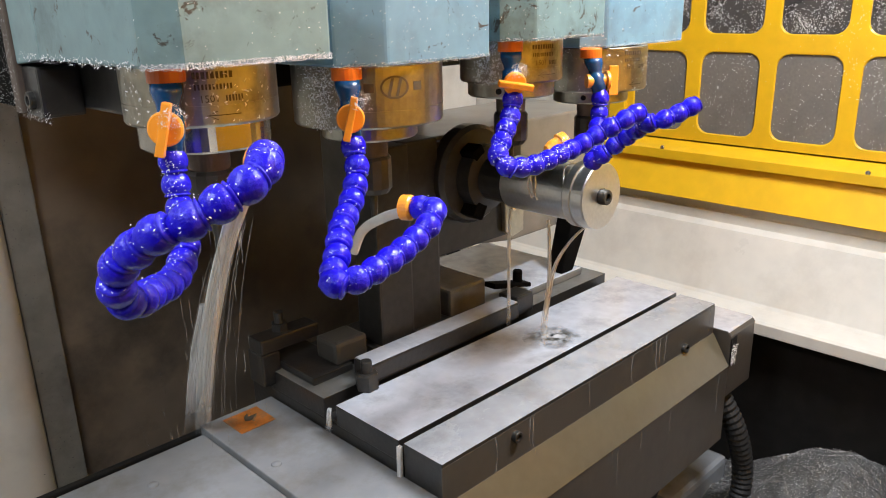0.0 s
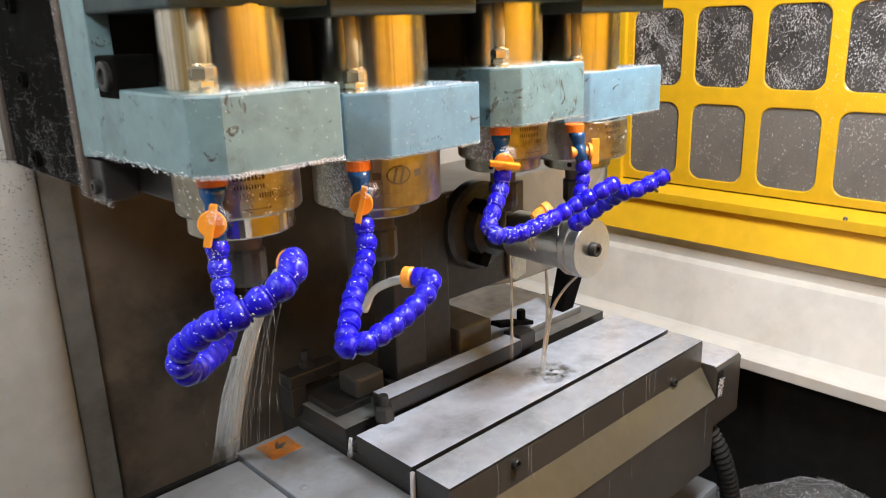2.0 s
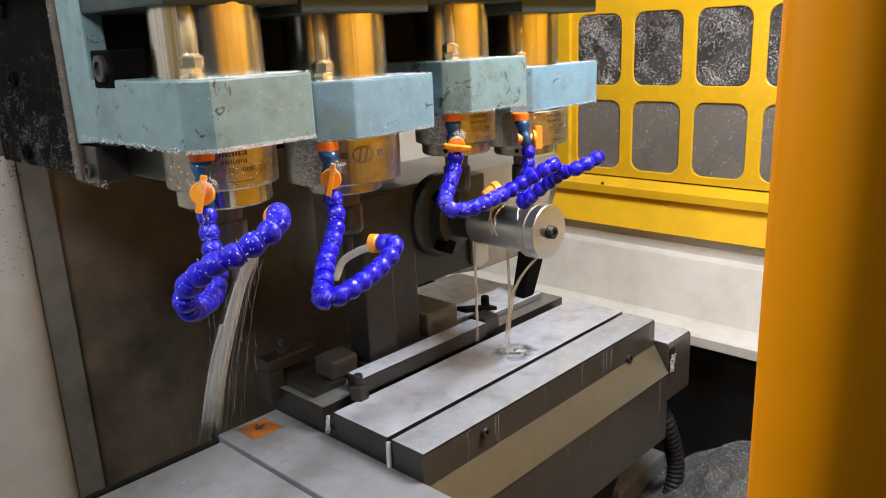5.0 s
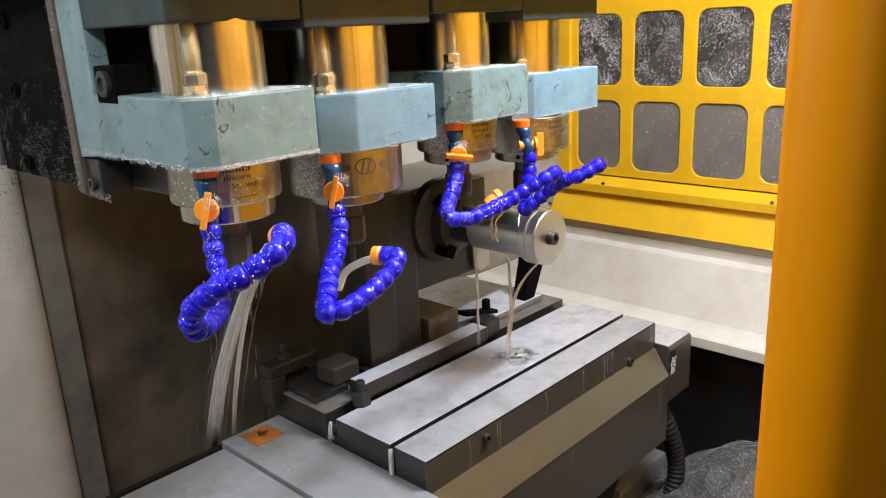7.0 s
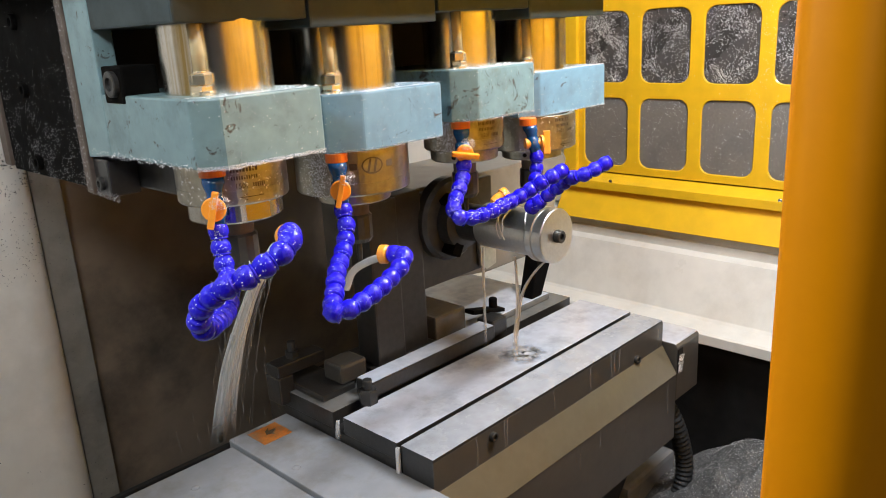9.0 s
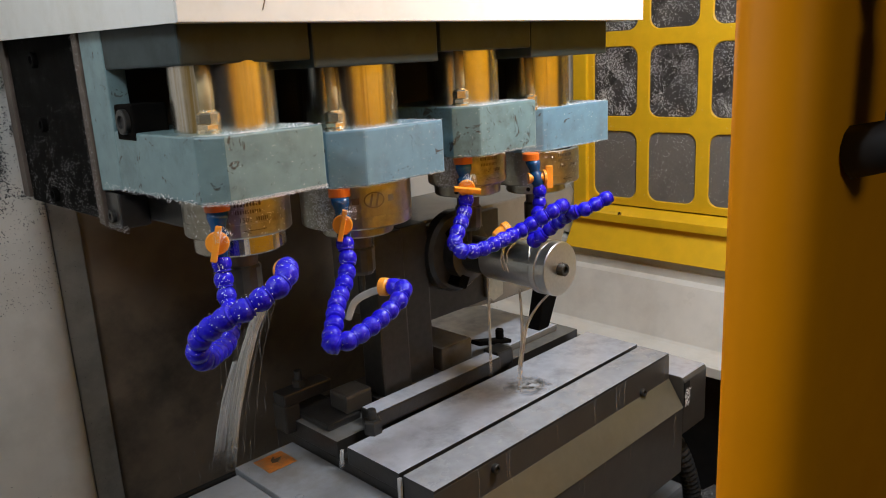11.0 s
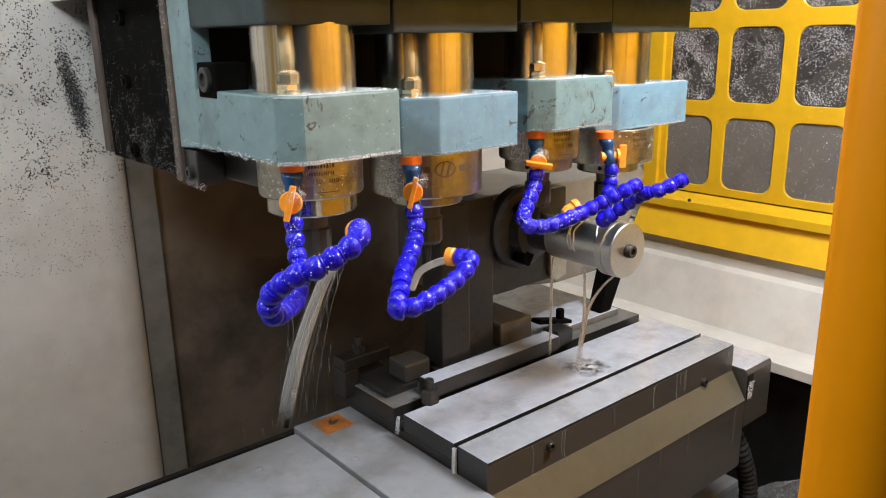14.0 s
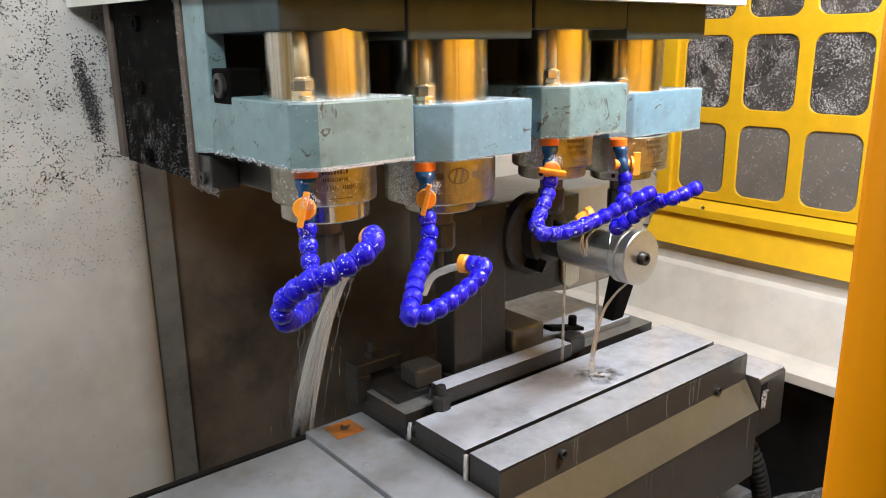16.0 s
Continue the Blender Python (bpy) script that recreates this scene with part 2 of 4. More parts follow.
VEIL_WHITE = veil_material("foaming_coolant", (0.94, 0.94, 0.92), 5.0, 1.0, 0.20)
VEIL_CORE = veil_material("dense_milky_coolant", (0.98, 0.97, 0.93), 2.2, 1.0, -0.30)


def splash_material(name, middle):
    """Stirred coolant that thins out to nothing round its middle."""
    m = bpy.data.materials.new(name)
    m.use_nodes = True
    n, l = m.node_tree.nodes, m.node_tree.links
    b = n["Principled BSDF"]
    tex = n.new("ShaderNodeTexCoord")
    rough = n.new("ShaderNodeTexNoise")
    rough.inputs["Scale"].default_value, rough.inputs["Detail"].default_value = 70.0, 5.0
    l.new(tex.outputs["Object"], rough.inputs["Vector"])
    tone = n.new("ShaderNodeValToRGB")
    tone.color_ramp.elements[0].position, tone.color_ramp.elements[0].color = 0.45, (0.09, 0.085, 0.07, 1)
    tone.color_ramp.elements[1].position, tone.color_ramp.elements[1].color = 0.62, (0.55, 0.56, 0.58, 1)
    l.new(rough.outputs["Fac"], tone.inputs["Fac"])
    l.new(tone.outputs["Color"], b.inputs["Base Color"])
    b.inputs["Roughness"].default_value = 0.12
    away = n.new("ShaderNodeVectorMath")
    away.operation = "DISTANCE"
    away.inputs[1].default_value = middle
    l.new(tex.outputs["Object"], away.inputs[0])
    ragged = n.new("ShaderNodeMath")
    ragged.operation = "MULTIPLY_ADD"
    l.new(rough.outputs["Fac"], ragged.inputs[0])
    ragged.inputs[1].default_value = 0.05
    l.new(away.outputs["Value"], ragged.inputs[2])
    fade = n.new("ShaderNodeMapRange")
    fade.inputs["From Min"].default_value, fade.inputs["From Max"].default_value = 0.042, 0.072
    fade.inputs["To Min"].default_value, fade.inputs["To Max"].default_value = 0.9, 0.0
    l.new(ragged.outputs[0], fade.inputs["Value"])
    l.new(fade.outputs["Result"], b.inputs["Alpha"])
    return m


SPLASH = splash_material("stirred_coolant", (0.884, 0.640, 0.848))


# ---- mesh helpers ----
def link(name, bm, mat, parent=None, m=None, smooth=False):
    me = bpy.data.meshes.new(name)
    bm.to_mesh(me)
    bm.free()
    me.materials.append(mat)
    if smooth:
        for p in me.polygons:
            p.use_smooth = True
    ob = new(name, me)
    if parent:
        ob.parent = parent
    if m:
        ob.matrix_basis = m
    return ob


def part(name, bm, mat, parent, label="", smooth=False, m=None):
    ob = link(name, bm, mat, parent, m, smooth)
    return tagged(ob, label)


def box(x0, x1, y0, y1, z0, z1, bevel=0.0, seg=2, bm=None):
    b = bmesh.new()
    vs = [b.verts.new((x, y, z)) for z in (z0, z1) for y in (y0, y1) for x in (x0, x1)]
    for f in ((0, 2, 3, 1), (4, 5, 7, 6), (0, 1, 5, 4), (2, 6, 7, 3), (0, 4, 6, 2), (1, 3, 7, 5)):
        b.faces.new([vs[i] for i in f])
    if bevel:
        bmesh.ops.bevel(b, geom=b.edges[:], offset=bevel, segments=seg, profile=0.6, affect="EDGES")
    return merge(bm, b)


def merge(bm, b):
    if bm is None:
        return b
    me = bpy.data.meshes.new("tmp")
    b.to_mesh(me)
    b.free()
    bm.from_mesh(me)
    bpy.data.meshes.remove(me)
    return bm


def prism(outline, lo, hi, axis="z", bevel=0.0, bm=None):
    """A solid from a closed outline of 2D points, drawn along an axis."""
    b = bmesh.new()
    put = {"z": lambda u, v, w: (u, v, w), "y": lambda u, v, w: (u, w, v), "x": lambda u, v, w: (w, u, v)}[axis]
    a = [b.verts.new(put(u, v, lo)) for u, v in outline]
    c = [b.verts.new(put(u, v, hi)) for u, v in outline]
    b.faces.new(a[::-1])
    b.faces.new(c)
    for i in range(len(a)):
        j = (i + 1) % len(a)
        b.faces.new((a[i], a[j], c[j], c[i]))
    bmesh.ops.recalc_face_normals(b, faces=b.faces[:])
    if bevel:
        bmesh.ops.bevel(b, geom=b.edges[:], offset=bevel, segments=2, profile=0.6, affect="EDGES")
    return merge(bm, b)


def lathe(profile, seg=32, m=None, bm=None, caps=True):
    """Turns (radius, height) pairs about the z axis."""
    b = bmesh.new()
    rings = []
    for r, z in profile:
        rings.append([b.verts.new((r * math.cos(2 * math.pi * k / seg), r * math.sin(2 * math.pi * k / seg), z)) for k in range(seg)])
    for a, c in zip(rings, rings[1:]):
        for k in range(seg):
            b.faces.new((a[k], a[(k + 1) % seg], c[(k + 1) % seg], c[k]))
    if caps:
        b.faces.new(rings[0][::-1])
        b.faces.new(rings[-1])
    bmesh.ops.recalc_face_normals(b, faces=b.faces[:])
    if m is not None:
        bmesh.ops.transform(b, matrix=m, verts=b.verts[:])
    return merge(bm, b)


def tube(points, radii, seg=8, bm=None):
    """A round rod along points, with a radius at each."""
    b = bmesh.new()
    pts = [Vector(p) for p in points]
    rings = []
    for i, p in enumerate(pts):
        d = (pts[min(i + 1, len(pts) - 1)] - pts[max(i - 1, 0)]).normalized()
        side = d.cross(Vector((0.31, 0.52, 0.79))).normalized()
        up = d.cross(side)
        r = radii[i] if isinstance(radii, (list, tuple)) else radii
        rings.append([b.verts.new(p + r * (math.cos(a) * side + math.sin(a) * up)) for a in [2 * math.pi * k / seg for k in range(seg)]])
    for a, c in zip(rings, rings[1:]):
        for k in range(seg):
            b.faces.new((a[k], a[(k + 1) % seg], c[(k + 1) % seg], c[k]))
    b.faces.new(rings[0][::-1])
    b.faces.new(rings[-1])
    bmesh.ops.recalc_face_normals(b, faces=b.faces[:])
    return merge(bm, b)


def smooth_path(points, step):
    """Points at even steps along a smooth curve through the given ones."""
    p = [Vector(q) for q in points]
    p = [2 * p[0] - p[1]] + p + [2 * p[-1] - p[-2]]
    fine = []
    for i in range(1, len(p) - 2):
        for k in range(20):
            t = k / 20
            fine.append(0.5 * (2 * p[i] + (p[i + 1] - p[i - 1]) * t + (2 * p[i - 1] - 5 * p[i] + 4 * p[i + 1] - p[i + 2]) * t * t
                               + (3 * p[i] - p[i - 1] - 3 * p[i + 1] + p[i + 2]) * t ** 3))
    fine.append(p[-2])
    out, left = [fine[0]], step
    for a, c in zip(fine, fine[1:]):
        d = (c - a).length
        while d >= left:
            a = a + (c - a) * (left / d)
            d -= left
            out.append(a.copy())
            left = step
        left -= d
    return out


def aim(p, d):
    """The pose at p whose z axis runs along d."""
    return Matrix.Translation(p) @ Vector(d).to_track_quat("Z", "Y").to_matrix().to_4x4()


def thing(name, label, category, group="", kind=""):
    return tagged(new(name), label, category, group, kind)


def lit_wet_top(ob, mat):
    """Upper faces get a paler coolant-film material; light from above is in its colour too."""
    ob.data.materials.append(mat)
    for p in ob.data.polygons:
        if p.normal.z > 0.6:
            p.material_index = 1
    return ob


def screw_head(r=0.008, h=0.006, seg=16):
    """A socket-head cap screw, its head along +z."""
    return lathe([(r * 0.6, 0.0), (r, 0.0), (r, h * 0.85), (r * 0.9, h), (r * 0.55, h), (r * 0.5, h * 0.45), (0.0005, h * 0.45)], seg)


# ---- the shop round the machine ----
def structure(name, bm, mat, label, smooth=False):
    return tagged(link(name, bm, mat, smooth=smooth), label, name.split("_")[0], kind="structure")


structure("floor", box(-4, 4, -4, 4, -0.1, 0.0), CONCRETE, "grey concrete shop floor")
structure("wall_south", box(-4, 4, -4.1, -4, 0, 3.4), SHOPWALL, "dim grey painted shop wall")
structure("wall_west", box(-4.1, -4, -4, 4, 0, 3.4), SHOPWALL, "dim grey painted shop wall")
structure("wall_east", box(4, 4.1, -4, 4, 0, 3.4), SHOPWALL, "dim grey painted shop wall")
structure("wall_north", box(-4, 4, 4, 4.1, 0, 3.4), SHOPWALL, "dim grey painted shop wall")
structure("ceiling", box(-4.1, 4.1, -4.1, 4.1, 3.4, 3.5), SHOPWALL, "dim grey shop ceiling")

# ---- machine enclosure ----
bend = [(0.248 + 0.062 * math.sin(radians(7.5 * k)), 1.292 - 0.042 * math.cos(radians(7.5 * k))) for k in range(13)]
panel = structure("wall_enclosure_left", prism([(-1.15, 1.25)] + bend + [(0.310, 1.30), (-1.15, 1.30)], 0.0, 2.1), WALL, "cream sheet-steel panel speckled with dark swarf", smooth=True)
panel.data.set_sharp_from_angle(angle=radians(35))
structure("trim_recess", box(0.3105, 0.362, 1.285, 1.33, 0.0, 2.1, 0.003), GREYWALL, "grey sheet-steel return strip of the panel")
structure("wall_column", box(0.362, 1.22, 1.30, 1.36, 0.0, 2.1, 0.004), BROWN, "brown oil-stained plate of the machine column")
structure("wall_enclosure_back", box(1.0, 1.85, 1.52, 1.56, 0.0, 2.1), WALL, "cream sheet-steel rear panel, wet with coolant")
structure("wall_enclosure_side", box(-1.19, -1.15, -0.093, 1.29, 0.0, 2.1), WALL, "cream sheet-steel side panel")
structure("ceiling_enclosure", box(-1.19, 1.85, 0.1, 1.56, 2.1, 2.13), WALL, "cream sheet-steel roof of the enclosure")
structure("floor_pan", box(-1.15, 1.72, -0.065, 1.52, 0.24, 0.28), BLACK, "wet chip pan under the table, shade put into its dark colour")
structure("wall_pit", box(1.50, 1.53, -0.065, 1.52, 0.28, 0.70), BLACK, "pit wall under the sill, shade put into its dark colour")
structure("wall_apron", box(-1.15, 0.158, -0.093, -0.068, 0.0, 0.62, 0.004), YELLOW, "yellow sheet-steel apron under the door opening")

side = [(1.446, 0.692), (1.446, 0.716), (1.452, 0.720), (1.508, 0.725), (1.516, 0.730), (1.572, 0.860), (1.596, 0.866), (1.596, 0.888), (1.602, 0.889),
        (1.602, 0.928), (1.76, 0.928), (1.76, 0.692)]
structure("wall_enclosure_right", prism([(x, z) for x, z in side], -0.065, 1.52, "y", 0.0015), WALL, "cream sheet-steel lower side panel with a wet sill")
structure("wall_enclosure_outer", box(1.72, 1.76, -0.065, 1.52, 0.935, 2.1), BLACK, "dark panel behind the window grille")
structure("wall_enclosure_corner", box(1.634, 1.72, 1.062, 1.52, 0.935, 2.1, 0.003), WALL, "cream sheet-steel rear corner panel")


def grille():
    """Yellow lattice with round-cornered openings, each glazed with a smoked pane."""
    root = thing("window_grille", "yellow steel side door with smoked panes in a lattice", "machine door")
    py, pz, hw, hh, r = 0.1665, 0.2175, 0.0655, 0.089, 0.027
    x0, x1 = 1.633, 1.638
    b = bmesh.new()
    for i in range(6):
        for j in range(5):
            cy, cz = 0.935 - py * i, 1.1435 + pz * j
            ring = []
            for sy, sz, a0 in ((1, 1, 0), (-1, 1, 90), (-1, -1, 180), (1, -1, 270)):
                for k in range(6):
                    a = radians(a0 + 18 * k)
                    ring.append((cy + sy * (hw - r) + r * math.cos(a), cz + sz * (hh - r) + r * math.sin(a)))
            outer = []
            for y, z in ring:
                dy, dz = y - cy, z - cz
                s = min((py / 2) / max(abs(dy), 1e-6), (pz / 2) / max(abs(dz), 1e-6))
                outer.append((cy + dy * s, cz + dz * s))
            # corner points exact
            for q, (sy, sz) in zip((2, 8, 14, 20), ((1, 1), (-1, 1), (-1, -1), (1, -1))):
                outer[q] = (cy + sy * py / 2, cz + sz * pz / 2)
            va = [b.verts.new((x0 + 0.0015, y, z)) for y, z in ring]
            vc = [b.verts.new((x0, cy + (y - cy) * 1.03, cz + (z - cz) * 1.02)) for y, z in ring]
            vb = [b.verts.new((x0, y, z)) for y, z in outer]
            vd = [b.verts.new((x1, y, z)) for y, z in ring]
            n = len(ring)
            for k in range(n):
                m = (k + 1) % n
                b.faces.new((vb[k], vb[m], vc[m], vc[k]))
                b.faces.new((vc[k], vc[m], va[m], va[k]))
                b.faces.new((va[k], va[m], vd[m], vd[k]))
    bmesh.ops.remove_doubles(b, verts=b.verts[:], dist=0.0003)
    bmesh.ops.recalc_face_normals(b, faces=b.faces[:])
    part("lattice", b, YELLOW, root)
    pane = mist = None
    for i in range(6):
        for j in range(5):
            m = pose(1.6385, 0.935 - py * i, 1.1435 + pz * j)
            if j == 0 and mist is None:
                mist = part("pane", box(0, 0.003, -hw - 0.008, hw + 0.008, -hh - 0.008, hh + 0.008), HAZE_PANE, root, "smoked plastic pane with haze put into its colour", m=m)
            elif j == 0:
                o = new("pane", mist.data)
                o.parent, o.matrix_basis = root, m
                tagged(o, "smoked plastic pane with haze put into its colour")
            elif pane is None:
                pane = part("pane", box(0, 0.003, -hw - 0.008, hw + 0.008, -hh - 0.008, hh + 0.008), PANE, root, "smoked plastic pane flecked with swarf", m=m)
            else:
                o = new("pane", pane.data)
                o.parent, o.matrix_basis = root, m
                tagged(o, "smoked plastic pane flecked with swarf")
    part("stile", box(1.622, 1.65, 1.0185, 1.062, 0.99, 2.08, 0.003), YELLOW, root)
    part("lower_rail", prism([(1.604, 0.990), (1.604, 1.012), (1.612, 1.019), (1.633, 1.031), (1.65, 1.031), (1.65, 0.990)], -0.06, 1.06, "y", 0.002), YELLOW, root)
    part("flange", prism([(1.578, 0.913), (1.581, 0.911), (1.625, 0.975), (1.628, 0.989), (1.622, 0.989), (1.618, 0.978)], -0.06, 1.06, "y"), YELLOW, root)
    for y in (0.901, 0.457, 0.013):
        part("screw", screw_head(0.005, 0.003), STEEL, root, m=aim((1.6075, y, 1.0155), (-1, 0, 0)))
    for y in (0.897, 0.620, 0.343):
        part("screw", screw_head(0.004, 0.003), STEEL, root, m=aim((1.6115, y, 0.9575), (-1, 0, 0.68)))
    return root


grille()


def front_door():
    root = thing("sliding_door", "yellow sheet-steel sliding door with a black handle, half open", "machine door")
    b = prism([(0.162, -0.065), (0.1595, -0.068), (0.159, -0.074), (0.1592, -0.080), (0.1605, -0.086), (0.1635, -0.0915), (0.169, -0.096), (0.177, -0.0985), (0.19, -0.099), (0.20, -0.099), (1.29, -0.099), (1.30, -0.099), (1.30, -0.065), (0.172, -0.065), (0.166, -0.065)], 0.0, 2.1, "z")
    part("panel", b, AMBER, root, smooth=True)
    # Added behind the door, out of view, to colour the barrels' reflections.
    part("bounce_sheet", box(0.175, 1.295, -0.0645, -0.0615, 0.02, 2.08), BOUNCE_SHEET, root, "added yellow sheet, unseen, that tints reflections")
    b = tube([(0.195, -0.099, 1.400), (0.195, -0.118, 1.405), (0.195, -0.122, 1.418), (0.195, -0.122, 1.456), (0.195, -0.118, 1.471), (0.195, -0.099, 1.478)], 0.011, 12)
    part("handle", b, RUBBER, root, "black plastic grip", smooth=True)


front_door()


# ---- machine head ----
HEAD = (  # block outline, bottom, top, spindle axis, port
    ([(0.222, 0.510), (0.244, 0.489), (0.366, 0.492), (0.366, 0.715), (0.222, 0.715)], 1.312, 1.381, (0.297, 0.575), (0.248, 0.529)),
    ([(0.400, 0.536), (0.440, 0.512), (0.571, 0.512), (0.571, 0.715), (0.400, 0.715)], 1.299, 1.367, (0.480, 0.590), (0.417, 0.541)),
    ([(0.613, 0.536), (0.641, 0.510), (0.763, 0.510), (0.763, 0.715), (0.613, 0.715)], 1.310, 1.379, (0.692, 0.588), (0.638, 0.543)),
    ([(0.803, 0.572), (0.829, 0.548), (1.011, 0.548), (1.011, 0.715), (0.803, 0.715)], 1.292, 1.360, (0.881, 0.608), (0.812, 0.561)),
)
SPINDLE = (  # flange, nose and barrel radii, depth of the flange and of the nose below the clamp
    (0.0600, 0.0515, 0.0570, 0.046, 0.067),
    (0.0730, 0.0470, 0.0630, 0.057, 0.073),
    (0.0590, 0.0500, 0.0520, 0.047, 0.064),
    (0.0730, 0.0500, 0.0580, 0.056, 0.073),
)
UPPER = ((0.2225, 0.377, 0.518, 1.450), (0.380, 0.575, 0.518, 1.441), (0.580, 0.764, 0.518, 1.453), (0.768, 0.962, 0.520, 1.439))


def text_mesh(body, size):
    cu = bpy.data.curves.new("letters", "FONT")
    cu.body, cu.size, cu.extrude, cu.align_x, cu.resolution_u = body, size, 0.0, "CENTER", 2
    ob = bpy.data.objects.new("letters", cu)
    me = bpy.data.meshes.new_from_object(ob)
    bpy.data.objects.remove(ob)
    b = bmesh.new()
    b.from_mesh(me)
    bpy.data.meshes.remove(me)
    return b


def wrap(b, radius, turn, z):
    """Lays flat lettering round an upright cylinder, its middle at the given turn."""
    for v in b.verts:
        a = radians(turn) + v.co.x / radius
        v.co = Vector((radius * math.cos(a), radius * math.sin(a), z + v.co.y))
    return b


def bar_row(widths, h, gap=0.0018):
    b, x = bmesh.new(), -sum(widths) / 2 - gap * len(widths) / 2
    for w in widths:
        k = max(1, int(w / 0.003))
        for i in range(k):
            vs = [b.verts.new(p) for p in ((x + w * i / k, 0, 0), (x + w * (i + 1) / k, 0, 0), (x + w * (i + 1) / k, h, 0), (x + w * i / k, h, 0))]
            b.faces.new(vs)
        x += w + gap
    return b


for n, (outline, z0, z1, axis, port) in enumerate(HEAD):
    ux0, ux1, uy, uz = UPPER[n]
    br = thing("spindle_bracket", "chipped teal enamelled clamp bracket dusted with swarf", "bracket", "brackets of the spindle head")
    part("lower_clamp", prism(outline, z0, z1, "z", 0.0025), (TEAL, TEAL_BLUE, TEAL_WORN, TEAL_BLUE)[n], br)
    part("upper_clamp", box(ux0, ux1, uy, 0.76, uz, 1.53, 0.003), TEAL_SHADE, br, "teal upper clamp with the hood's shade in its colour")
    if n == 0:
        part("side_plate", prism([(0.70, 1.312), (0.765, 1.306), (0.765, 1.53), (0.70, 1.53)], 0.2215, 0.245, "x", 0.002), TEAL, br)
        part("edge_strip", box(0.2195, 0.25, 0.7655, 0.785, 1.262, 1.53, 0.002), RUST, br, "rust-brown worn edge strip")
        recess = part("recess_block", box(0.2205, 0.262, 0.642, 0.690, 1.372, 1.412, 0.003), SLIDE, br)
        part("recess_screw", screw_head(0.014, 0.006, 24), DARKSTEEL, recess, m=aim((0.2205, 0.662, 1.393), (-1, 0, 0)))
    if n == 1:
        part("bolt_hole", lathe([(0.0062, 0.0), (0.0062, 0.0006), (0.0005, 0.0006)], 20, aim((0.4002, 0.5455, 1.345), (-1, 0, 0))), BLACK, br, "dark open bolt hole")
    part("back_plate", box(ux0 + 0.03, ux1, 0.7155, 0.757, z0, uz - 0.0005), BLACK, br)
    sp = thing("spindle_motor", "round polished steel spindle motor with an oily engraved flange", "spindle", "spindles of the head")
    ax = Matrix.Translation((axis[0], axis[1], 0))
    rf, rn, rb, hf, hn = SPINDLE[n]
    zf, zn = z0 - hf, z0 - hn
    part("barrel", lathe([(rb, z1 - 0.02), (rb, 1.52)], 64, ax, caps=False), BARREL, sp, "polished steel barrel with oil streaks and reflections in its colour", smooth=True)
    part("flange", lathe([(rf - 0.009, z0 - 0.001), (rf - 0.0005, z0 - 0.001), (rf, z0 - 0.002), (rf, zf + 0.01660), (rf - 0.0007, zf + 0.01655), (rf - 0.0007, zf + 0.01610), (rf, zf + 0.01605), (rf, zf + 0.002), (rf - 0.0015, zf), (rn - 0.006, zf)], 64, ax, caps=False), FLANGE, sp, "brown oily steel flange", smooth=False)
    nose = part("nose", lathe([(rn - 0.01, zf + 0.001), (rn - 0.0005, zf + 0.001), (rn, zf - 0.001), (rn, zn + 0.002), (rn - 0.002, zn), (0.03, zn - 0.001), (0.014, zn - 0.001)], 56, ax, caps=False), STEEL if n == 0 else FLANGE, sp)
    part("shaft", lathe([(0.0165, zn), (0.0175, zn - 0.003), (0.0165, zn - 0.024), (0.001, zn - 0.024)], 40, ax, caps=False), RUST, sp, "brown oily shaft")
    part("collet_nut", lathe([(0.010, zn - 0.019), (0.018, zn - 0.020), (0.0200, zn - 0.023), (0.0200, zn - 0.052), (0.016, zn - 0.058), (0.006, zn - 0.058)], 14, ax), DARKSTEEL, sp, "blackened steel collet nut")
    part("end_mill", lathe([(0.004, zn - 0.057), (0.004, zn - 0.075), (0.0034, zn - 0.077), (0.003, zn - 0.092), (0.0005, zn - 0.096)], 12, ax), DARKSTEEL, sp, smooth=True)
    for a in (205, 335):
        d = Vector((math.cos(radians(a)), math.sin(radians(a)), 0))
        part("set_screw", lathe([(0.0035, 0), (0.0035, 0.0008), (0.0005, 0.0008)], 10), BLACK, nose, m=aim(Vector((axis[0], axis[1], (zf + zn) / 2)) + d * (rn - 0.0002), d))
    # engraved marks round the flange
    turn = 232 + n * 3 + (8 if n == 1 else 0)
    if n == 1:
        ring = bmesh.new()
        k = 28
        vi = [ring.verts.new((0.012 * math.cos(2 * math.pi * i / k), 0.0085 * math.sin(2 * math.pi * i / k), 0)) for i in range(k)]
        vo = [ring.verts.new((0.0138 * math.cos(2 * math.pi * i / k), 0.0103 * math.sin(2 * math.pi * i / k), 0)) for i in range(k)]
        for i in range(k):
            ring.faces.new((vi[i], vi[(i + 1) % k], vo[(i + 1) % k], vo[i]))
        for x in (-0.004, 0.004):
            vs = [ring.verts.new((x + dx + dy * 0.25, dy, 0)) for dx, dy in ((-0.0014, -0.008), (0.0014, -0.008), (0.0014, 0.008), (-0.0014, 0.008))]
            ring.faces.new(vs)
        part("emblem", wrap(ring, rf + 0.0003, 250, z0 - 0.020), INK, sp, "oval engraved emblem", m=ax)
        part("characters", wrap(bar_row([0.009], 0.008), rf + 0.0003, 232, z0 - 0.024), INK, sp, m=ax)
